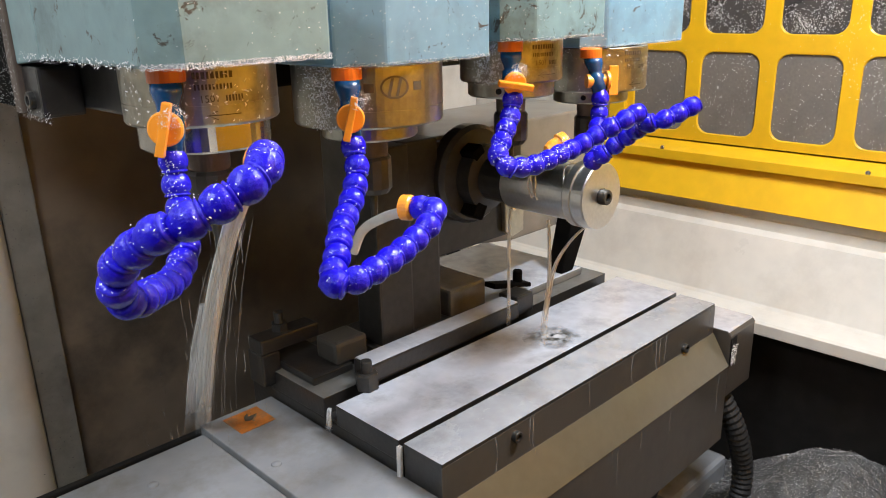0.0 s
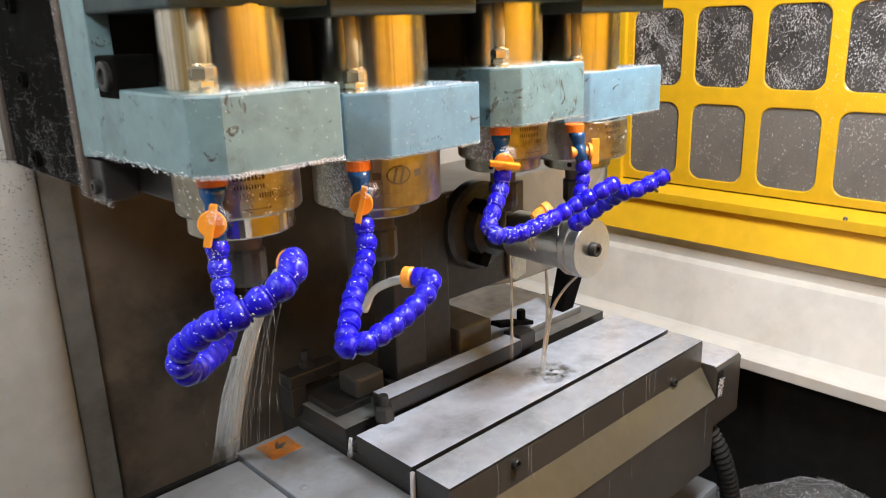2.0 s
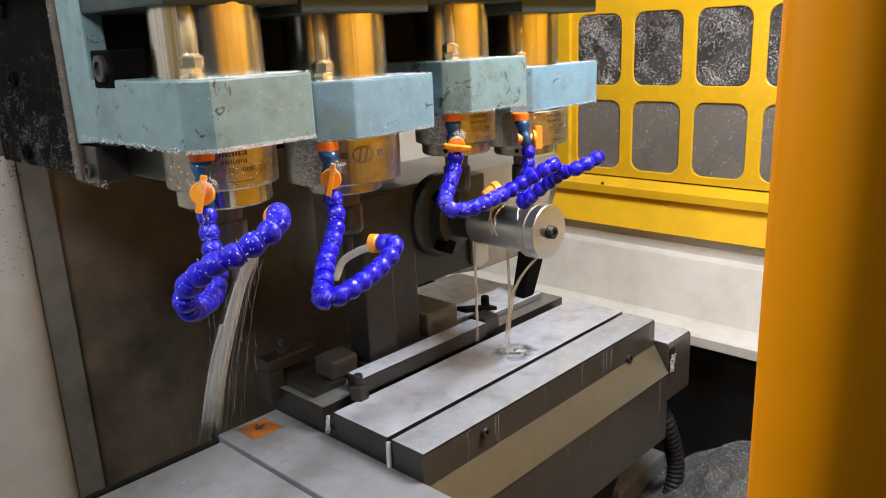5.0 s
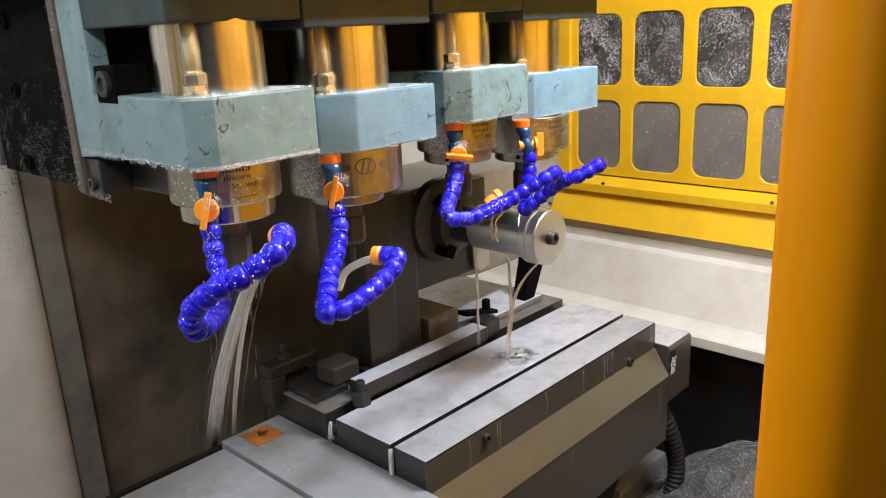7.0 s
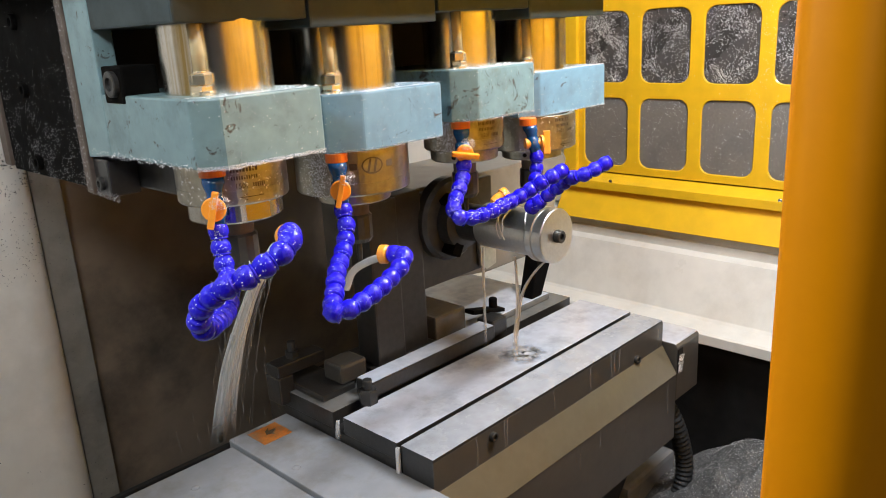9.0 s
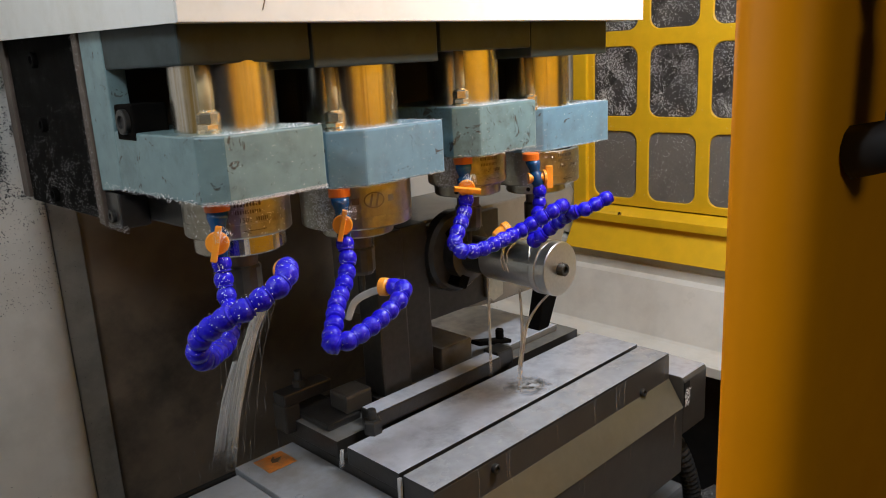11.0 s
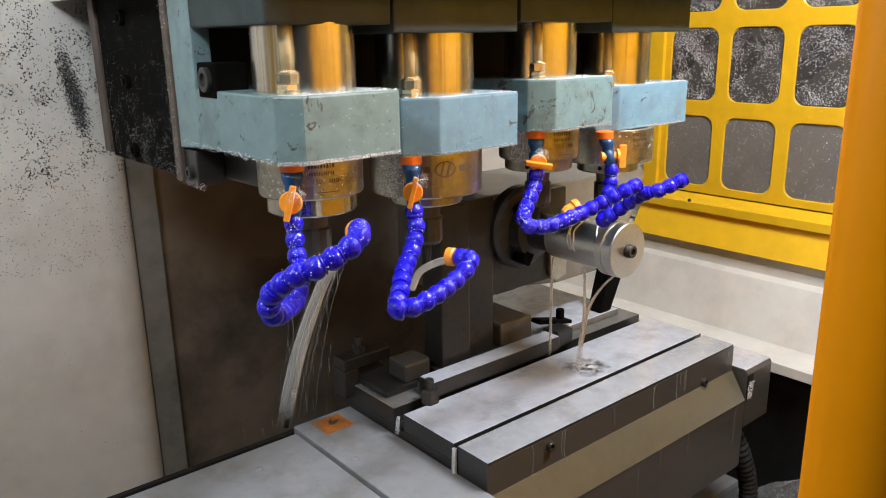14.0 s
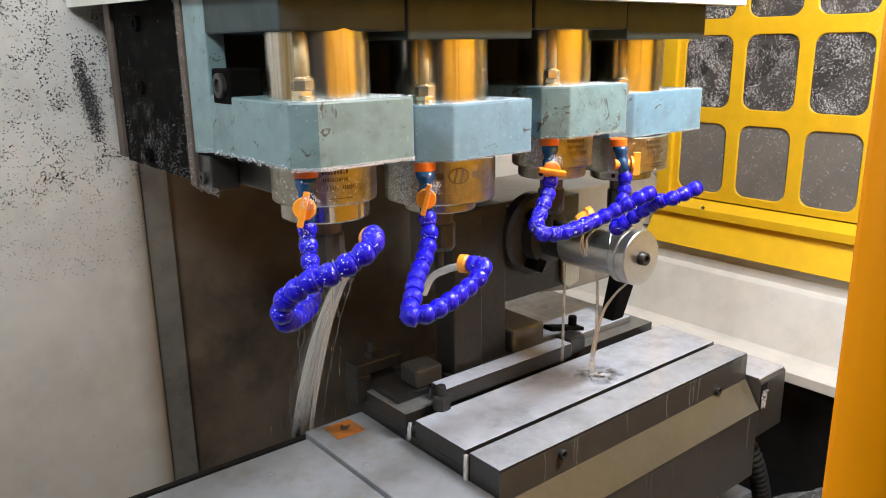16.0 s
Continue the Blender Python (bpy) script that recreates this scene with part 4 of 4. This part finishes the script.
for outline, z0, z1, axis, port in HEAD:
    ring = outline[:3]
    for (xa, ya), (xb, yb) in zip(ring, ring[1:]):
        nrm = Vector((yb - ya, xa - xb, 0)).normalized()
        length = math.hypot(xb - xa, yb - ya)
        spots += patch(int(600 * length), (xa, ya, z0), (xb - xa, yb - ya, 0), (0, 0, z1 - z0), nrm, 0.0006, 0.0017)
        spots += patch(int((9500 if outline[0][0] < 0.3 else 2600) * length), (xa, ya, z0 - 0.001), (xb - xa, yb - ya, 0), (0, 0, 0.0042), nrm, 0.0005, 0.0015)
        spots += patch(int(2000 * length), (xa, ya, z1), (xb - xa, yb - ya, 0), (0, 0.006, 0), (0, 0, 1), 0.0008, 0.0030)
    xa, xb = outline[1][0], outline[2][0]
    spots += patch(420, (xa, outline[1][1], z1), (xb - xa, 0, 0), (0, 0.06, 0), (0, 0, 1), 0.0012, 0.0035)
spots += patch(260, (0.222, 0.515, 1.3105), (0, 0.24, 0), (0, 0, 0.006), (-1, 0, 0), 0.001, 0.003)
for n, k in ((1, 700), (2, 500), (0, 120), (3, 120)):
    (ax_x, ax_y), zb = HEAD[n][3], HEAD[n][1]
    for _ in range(k):
        ang = radians(R.gauss(196, 9) if n in (1, 2) else R.uniform(180, 300))
        d = Vector((math.cos(ang), math.sin(ang), 0))
        spots.append((Vector((ax_x, ax_y, zb - SPINDLE[n][3] * R.random())) + d * (SPINDLE[n][0] + 0.0002), d, R.uniform(0.001, 0.0035)))
slivers("swarf_on_brackets", "bright aluminium swarf clinging to the teal brackets", CHIPS, spots, 1)
spots = patch(2300, (0.2395, 0.80, 1.259), (0, 0.30, 0), (0, 0, 0.24), (-1, 0, 0), 0.0005, 0.0019,
              lambda a, c: max(0.015, (1.0 - c) ** 2.2 * max(0.0, 0.5 + 1.6 * noise.noise(Vector((a * 9, c * 9, 4.0))))))
spots += patch(260, (0.2190, 0.766, 1.262), (0, 0.019, 0), (0, 0, 0.25), (-1, 0, 0), 0.001, 0.0025)
spots += patch(120, (0.2245, 0.705, 1.258), (0, 0.08, 0), (0, 0, 0.008), (-1, 0, 0), 0.001, 0.003)
slivers("swarf_on_slide", "grey aluminium swarf caked on the dark slide", CHIPS_GREY, spots, 2)
spots = []
for _ in range(230):
    cx, cz = 0.30 - 0.42 * R.random() ** 1.1, 1.68 - 0.50 * R.random() ** 0.9
    for _ in range(int(R.uniform(4, 34))):
        spots.append(((cx + R.gauss(0, 0.008), 1.2495, cz + R.gauss(0, 0.008)), (0, -1, 0), R.uniform(0.0015, 0.005)))
for _ in range(3600):
    spots.append(((0.30 - 0.45 * R.random(), 1.2495, 1.66 - 0.62 * R.random() ** 0.8), (0, -1, 0), R.uniform(0.0010, 0.0035)))
for _ in range(2300):
    s = min(1.25, max(-0.3, R.gauss(0.55, 0.30)))
    spots.append(((0.218 + 0.020 * s + R.gauss(0, 0.0085 - 0.005 * abs(s - 0.5)), 1.2495, 1.42 - 0.135 * s), (0, -1, 0), R.uniform(0.0015, 0.004)))
slivers("swarf_on_panel", "dark wet swarf stuck to the cream panel", CHIPS_DARK, spots, 3)
spots = patch(160, (0.305, 1.2845, 0.5), (0.055, 0, 0), (0, 0, 0.75), (0, -1, 0), 0.001, 0.003)
spots += patch(60, (-0.1, 1.2495, 0.5), (0.40, 0, 0), (0, 0, 0.6), (0, -1, 0), 0.001, 0.003)
slivers("swarf_on_strip", "sparse swarf specks on the grey return strip", CHIPS_DARK, spots, 4)
spots = []
for i in range(4):
    for j in range(4):
        dense = (70, 620, 620, 420)[j] * (0.7, 1.0, 1.25, 0.9)[(i * 2 + j) % 4] * (1.7 if i == 0 and j > 0 else 1.0)
        spots += patch(int(dense * 2.6), (1.6380, 0.935 - 0.1665 * i - 0.064, 1.1435 + 0.2175 * j - 0.087), (0, 0.128, 0), (0, 0, 0.174), (-1, 0, 0), 0.0010, 0.0036,
                       lambda a, c: max(0.04, 0.36 + 0.8 * noise.noise(Vector((a * 3.4 + 7 * i, c * 4.6 + 5 * j, 1.7))) + 0.5 * noise.noise(Vector((a * 14, c * 19, i + 4 * j)))))
spots += patch(700, (1.632, 0.30, 1.15), (0, 0.26, 0), (0, 0, 0.5), (-1, 0, 0), 0.0008, 0.0030, lambda a, c: a * 0.9)
spots += patch(200, (1.632, 0.94, 1.15), (0, 0.08, 0), (0, 0, 0.5), (-1, 0, 0), 0.0008, 0.0030)
spots += patch(300, (1.632, 0.30, 1.05), (0, 0.72, 0), (0, 0, 0.6), (-1, 0, 0), 0.0008, 0.0025)
slivers("swarf_on_panes", "bright swarf specks on the smoked panes", CHIPS, spots, 5)
spots = []
for n, (pts, how) in enumerate(HOSES):
    run = smooth_path(pts, 0.002)
    for k in range((480, 240, 700, 140)[n]):
        p = run[int(len(run) * (R.random() ** 1.6 if n != 2 else R.uniform(0, 0.62)))]
        d = Vector((R.uniform(-1, 0.2), R.uniform(-1, 0.1), R.uniform(-0.1, 1))).normalized()
        spots.append((p + d * 0.0108, d, R.uniform(0.0006, 0.0018)))
for c, k in (((0.238, 0.503, 1.276), 260), ((0.408, 0.512, 1.268), 240), ((0.624, 0.520, 1.277), 330), ((0.680, 0.505, 1.199), 90)):
    for _ in range(k):
        d = Vector((R.uniform(-1, 0.4), R.uniform(-1, 0.2), R.uniform(-0.2, 1))).normalized()
        spots.append((Vector(c) + d * R.uniform(0.0095, 0.0125), d, R.uniform(0.0005, 0.0014)))
slivers("swarf_on_hoses", "bright swarf flecks on the blue hoses", CHIPS, spots, 6)


def heap(x, y):
    d2 = ((x - 1.36) / 0.24) ** 2 + ((y - 0.36) / 0.20) ** 2
    return 0.30 + 0.225 * math.exp(-d2 * 0.8) + 0.010 * noise.fractal(Vector((x * 22, y * 22, 0.3)), 1.0, 2.0, 4)


b = bmesh.new()
grid = [[b.verts.new((1.10 + 0.40 * i / 60, -0.05 + 0.75 * j / 90, heap(1.10 + 0.40 * i / 60, -0.05 + 0.75 * j / 90))) for j in range(91)] for i in range(61)]
for i in range(60):
    for j in range(90):
        b.faces.new((grid[i][j], grid[i + 1][j], grid[i + 1][j + 1], grid[i][j + 1]))
tagged(link("swarf_heap", b, HEAP), "grey heap of fine aluminium swarf in the pan", "swarf", kind="stuff")
spots = []
for _ in range(16000):
    x, y = R.uniform(1.10, 1.50), R.uniform(-0.05, 0.70)
    spots.append(((x, y, heap(x, y) + 0.0005), Vector((R.uniform(-0.5, 0.5), R.uniform(-0.5, 0.5), 1)).normalized(), R.uniform(0.0011, 0.0034)))
slivers("swarf_heap_flakes", "loose bright flakes on the swarf heap", CHIPS_GREY, spots, 7)
spots = patch(150, (1.1875, 0.4835, 0.738), (0.0195, 0, 0), (0, 0, 0.036), (0, -1, 0), 0.002, 0.006)
swarf_pocket = slivers("swarf_in_pocket", "bright curled swarf in the end block pocket", CHIPS, spots, 8)
riding.append(swarf_pocket)
hosep = [(1.225, 0.54, 0.66), (1.245, 0.51, 0.585), (1.27, 0.50, 0.49), (1.255, 0.50, 0.42), (1.20, 0.52, 0.34)]
run = smooth_path(hosep, 0.006)
dh = thing("drain_hose", "black ribbed rubber drain hose under the table", "hose")
part("tube", tube(run, [0.020 if i % 2 else 0.0175 for i in range(len(run))], 16), RUBBER, dh)
jug = thing("drain_tray", "pale wet plastic drain tray under the table", "tray")
part("tray", box(1.18, 1.40, 0.585, 0.70, 0.30, 0.425, 0.012), PLATE, jug)
part("stand", box(1.20, 1.38, 0.60, 0.68, 0.279, 0.30, 0.004), BLACK, jug)

# ---- coolant ----
flowing = []


def strands(name, label, path, count, spread0, spread1, r0, r1, seed, drops=0):
    """Ragged strands of falling coolant along a path, spreading as they fall."""
    rnd = random.Random(seed)
    b = bmesh.new()
    line = smooth_path(path, 0.012)
    n = len(line)
    for s in range(count):
        a, c = rnd.gauss(0, 1), rnd.gauss(0, 1)
        i0 = 0 if s < count * 0.4 else rnd.randrange(0, max(1, n // 2))
        i1 = n if s % 3 == 0 else rnd.randint(min(n, max(i0 + 4, n // 2)), n)
        pts, rad = [], []
        for i in range(i0, min(i1, n)):
            t = i / max(1, n - 1)
            w = spread0 + (spread1 - spread0) * t
            wob = 0.18 * math.sin(6 * t + s) + 0.10 * math.sin(17 * t + 2 * s)
            pts.append(line[i] + Vector((w * (a + wob), w * (c + wob), 0)))
            e = min(1.0, (i - i0 + 0.6) / 3, (i1 - i - 0.4) / 3)
            rad.append((r0 + (r1 - r0) * t) * e * (0.75 + 0.5 * rnd.random()))
        if len(pts) > 3:
            tube(pts, rad, 7, b)
    for _ in range(drops):
        t = rnd.random()
        p = line[int(t * (n - 1))]
        w = (spread0 + (spread1 - spread0) * t) * 1.7
        q = p + Vector((w * rnd.gauss(0, 1), w * rnd.gauss(0, 1), 0))
        ln = rnd.uniform(0.006, 0.028)
        r = rnd.uniform(0.0002, 0.0004)
        tube([q, q - Vector((0, 0, ln * 0.5)), q - Vector((0, 0, ln))], [r * 0.3, r, r * 0.3], 6, b)
    ob = thing(name, label, "coolant")
    part("flow", b, WATER, ob, smooth=True)
    return ob


def veil(name, label, path, radii, flat, mat, seed, inner=(1.0, 0.72, 0.42)):
    """A falling body of coolant: ragged sheets one inside the other."""
    rnd = random.Random(seed)
    line = smooth_path(path, 0.008)
    n, seg = len(line), 20
    ob = thing(name, label, "coolant")
    for share in inner:
        b = bmesh.new()
        layer = b.loops.layers.uv.new("run")
        off = rnd.random() * 5
        grid = []
        for i, p in enumerate(line):
            t = i / (n - 1)
            r = share * (radii[0] + (radii[1] - radii[0]) * t)
            ring = []
            for k in range(seg):
                a = 2 * math.pi * k / seg
                q = r * (1 + 0.55 * noise.noise(Vector((1.3 * math.cos(a) + off, 1.3 * math.sin(a), 2.2 * t))))
                ring.append(b.verts.new(p + Vector((q * math.cos(a), q * math.sin(a) * flat, 0))))
            grid.append(ring)
        for i in range(n - 1):
            for k in range(seg):
                f = b.faces.new((grid[i][k], grid[i][(k + 1) % seg], grid[i + 1][(k + 1) % seg], grid[i + 1][k]))
                for lp, (u, v) in zip(f.loops, ((k, i), (k + 1, i), (k + 1, i + 1), (k, i + 1))):
                    lp[layer].uv = (u / seg + off, v / (n - 1))
        part("sheet", b, mat, ob, smooth=True)
    return ob


S1 = [(0.225 + 0.203 * s, 0.38 + 0.57 * s, 1.265 - 0.315 * s - 0.214 * s * s) for s in (0.03, 0.15, 0.3, 0.45, 0.6, 0.75, 0.9, 0.97)]
S2 = [(x - 0.004 * k / 7 - 0.004, y + 0.01 * k / 7, z) for k, (x, y, z) in enumerate(S1)]
STREAMS = (  # label, path, radii, shares of the nested sheets, surface
    ("broad milky coolant stream falling behind the hoses", S1, (0.0068, 0.0092), (1.0, 0.8, 0.6, 0.45), VEIL),
    ("thinner coolant curtain beside the main stream", S2[3:], (0.005, 0.012), (1.0,), RUNOFF),
    ("dense white heart of the falling coolant", S1[:7], (0.0068, 0.0045), (1.0, 0.6), VEIL_CORE),
    ("dense white thread of the falling coolant", [(x + 0.002 * i, y - 0.002 * i, z) for i, (x, y, z) in enumerate(S1[1:])], (0.0030, 0.0035), (1.0,), VEIL_CORE),
)
for k, (what, path, radii, inner, mat) in enumerate(STREAMS):
    ob = veil("coolant_stream", what, path, radii, 0.8, mat, 20 + k, inner)
    flowing.append((ob, Vector(S1[0]), 0.35 + 0.2 * k, 0.27 + 0.07 * k, k))
ob = strands("coolant_spray", "fine drops and threads round the coolant stream", S1[1:], 18, 0.005, 0.020, 0.00040, 0.00025, 23, 120)
flowing.append((ob, Vector(S1[0]), 0.7, 0.41, 6))
jet = thing("coolant_jet", "smooth white coolant jet from an orange nozzle", "coolant")
part("jet", tube(smooth_path([(0.428, 0.484, 1.178), (0.444, 0.503, 1.170), (0.452, 0.540, 1.156), (0.453, 0.575, 1.136), (0.452, 0.592, 1.108)], 0.006), 0.0050, 12), COOLANT, jet, smooth=True)
flowing.append((jet, Vector((0.428, 0.484, 1.178)), 0.6, 0.31, 7))
for k, (path, radii) in enumerate((([(0.835, 0.615, 1.052), (0.842, 0.617, 1.02), (0.845, 0.618, 0.96), (0.838, 0.62, 0.90), (0.835, 0.62, 0.849)], (0.0024, 0.0045)),
                          ([(0.884, 0.566, 1.056), (0.872, 0.575, 1.043), (0.858, 0.595, 1.015), (0.848, 0.612, 0.975), (0.843, 0.62, 0.91), (0.840, 0.62, 0.849)], (0.0026, 0.0036)),
                          ([(0.853, 0.70, 1.05), (0.85, 0.70, 0.98), (0.85, 0.70, 0.90), (0.85, 0.70, 0.852)], (0.0022, 0.0038)))):
    ob = veil("coolant_trickle", "thin coolant trickle dripping from the blank", path, radii, 0.8, VEIL_WHITE, 40 + k, (1.0, 0.6))
    riding.append(ob)
for k, (x, y, z0, z1, w) in enumerate(((0.5165, 0.5875, 0.842, 0.70, 0.0050), (0.517, 0.729, 0.838, 0.803, 0.0045))):
    ob = veil("coolant_runoff", "white coolant running down over a dark edge", [(x, y, z0), (x - 0.001, y, (z0 * 2 + z1) / 3), (x - 0.002, y, (z0 + 2 * z1) / 3), (x - 0.002, y, z1)], (w * 0.6, w), 1.0, RUNOFF, 60 + k, (1.0, 0.8, 0.5))
    riding.append(ob)
rr = random.Random(31)
b = bmesh.new()
for y0 in (0.655, 0.675, 0.692, 0.712):
    pts, y = [], y0
    for i in range(9):
        a = radians(60 + 17 * i)
        y += rr.uniform(-0.007, 0.004)
        pts.append((0.853 + 0.0400 * math.cos(a), y - 0.05, 1.094 + 0.0400 * math.sin(a)))
    tube(smooth_path(pts, 0.004), [0.0006 + 0.0009 * rr.random() for _ in smooth_path(pts, 0.004)], 6, b)
ob = thing("coolant_rivulets", "wriggling milky rivulets running over the blank", "coolant")
part("film", b, COOLANT, ob, smooth=True)
tagged(ob, kind="stuff")
riding.append(ob)
rr = random.Random(9)
b = bmesh.new()
for _ in range(24):
    x = rr.uniform(0.56, 1.17)
    zt = rr.choice((0.842, 0.80, 0.79, 0.74))
    ln = rr.uniform(0.03, 0.13)
    zs = [zt - ln * i / 6 for i in range(7)]
    pts = [(x + 0.0012 * math.sin(1.7 * i + x * 50) + 0.004 * noise.noise(Vector((x * 40, z * 25, 0.0))), (0.5162 if z > 0.792 else 0.5162 - (0.792 - z) * 0.6 if z > 0.738 else 0.4838), z) for i, z in enumerate(zs)]
    tube(pts, [0.0002 + 0.0008 * rr.random() for _ in pts], 5, b)
ob = thing("coolant_rills", "pale coolant rills running down the apron", "coolant")
part("film", b, WATER, ob, smooth=True)
tagged(ob, kind="stuff")
riding.append(ob)
b = bmesh.new()
N, M = 22, 40
rings = [[b.verts.new((0.884 + 0.044 * i / N * math.cos(2 * math.pi * k / M) * 1.15, 0.640 + 0.044 * i / N * math.sin(2 * math.pi * k / M),
                       TOP + 0.0004 + (1 - i / N) * (0.0012 + 0.0004 * math.sin(i * 1.45) + 0.0026 * noise.noise(Vector((0.16 * i * math.cos(2 * math.pi * k / M), 0.16 * i * math.sin(2 * math.pi * k / M), 0.2)))))) for k in range(M)] for i in range(1, N + 1)]
for a, c in zip(rings, rings[1:]):
    for k in range(M):
        b.faces.new((a[k], a[(k + 1) % M], c[(k + 1) % M], c[k]))
b.faces.new(rings[0])
ob = thing("coolant_splash", "rippling coolant splash ring on the table", "coolant")
part("ripple", b, SPLASH, ob, smooth=True)
riding.append(ob)


# ---- motion ----
def shift(t):
    """The table's travel: slow at first, then a steady stroke of about one second."""
    early = ((0.0, 0.003, 0.027), (0.5, 0.001, 0.0245), (1.0, 0.004, 0.024), (1.5, 0.012, 0.0285), (2.0, 0.016, 0.028), (2.5, 0.023, 0.031),
             (3.0, 0.030, 0.033), (3.5, 0.031, 0.034), (4.0, 0.021, 0.028), (4.6, 0.012, 0.015))
    if t <= 4.6:
        xs = [e[0] for e in early]
        return float(np.interp(t, xs, [e[1] for e in early])), float(np.interp(t, xs, [e[2] for e in early]))
    c = math.cos(2 * math.pi * (t - 7.55) / 0.975)
    s = math.sin(2 * math.pi * (t - 7.55) / 0.975)
    late = min(1.0, max(0.0, (t - 9) / 2.5))
    return 0.0105 + 0.0105 * c, 0.002 + late * 0.002 + (0.0035 + 0.0035 * late) * c - 0.001 * s


def motions():
    times = [0.5 * i for i in range(10)] + [4.7 + 0.1 * i for i in range(113)] + [16.0]
    times = sorted({round(t, 2) for t in times if t <= 16.0})
    rows = [(t, pose(*shift(t), 0.0)) for t in times]
    for ob in riding:
        walk(ob, rows)
    for ob, top, swing, period, k in flowing:
        sway = []
        for i in range(int(16.0 / 0.2) + 1):
            t = 0.2 * i
            a = swing * math.sin(2 * math.pi * t / (period * 2.7) + k)
            c = swing * math.cos(2 * math.pi * t / (period * 3.3) + 2 * k)
            turn = Matrix.Translation(top) @ pose(0, 0, 0, a, c, 0.8 * swing * math.sin(t / period + k)) @ Matrix.Translation(-top)
            sway.append((min(t, 16.0), turn))
        walk(ob, sway)


motions()
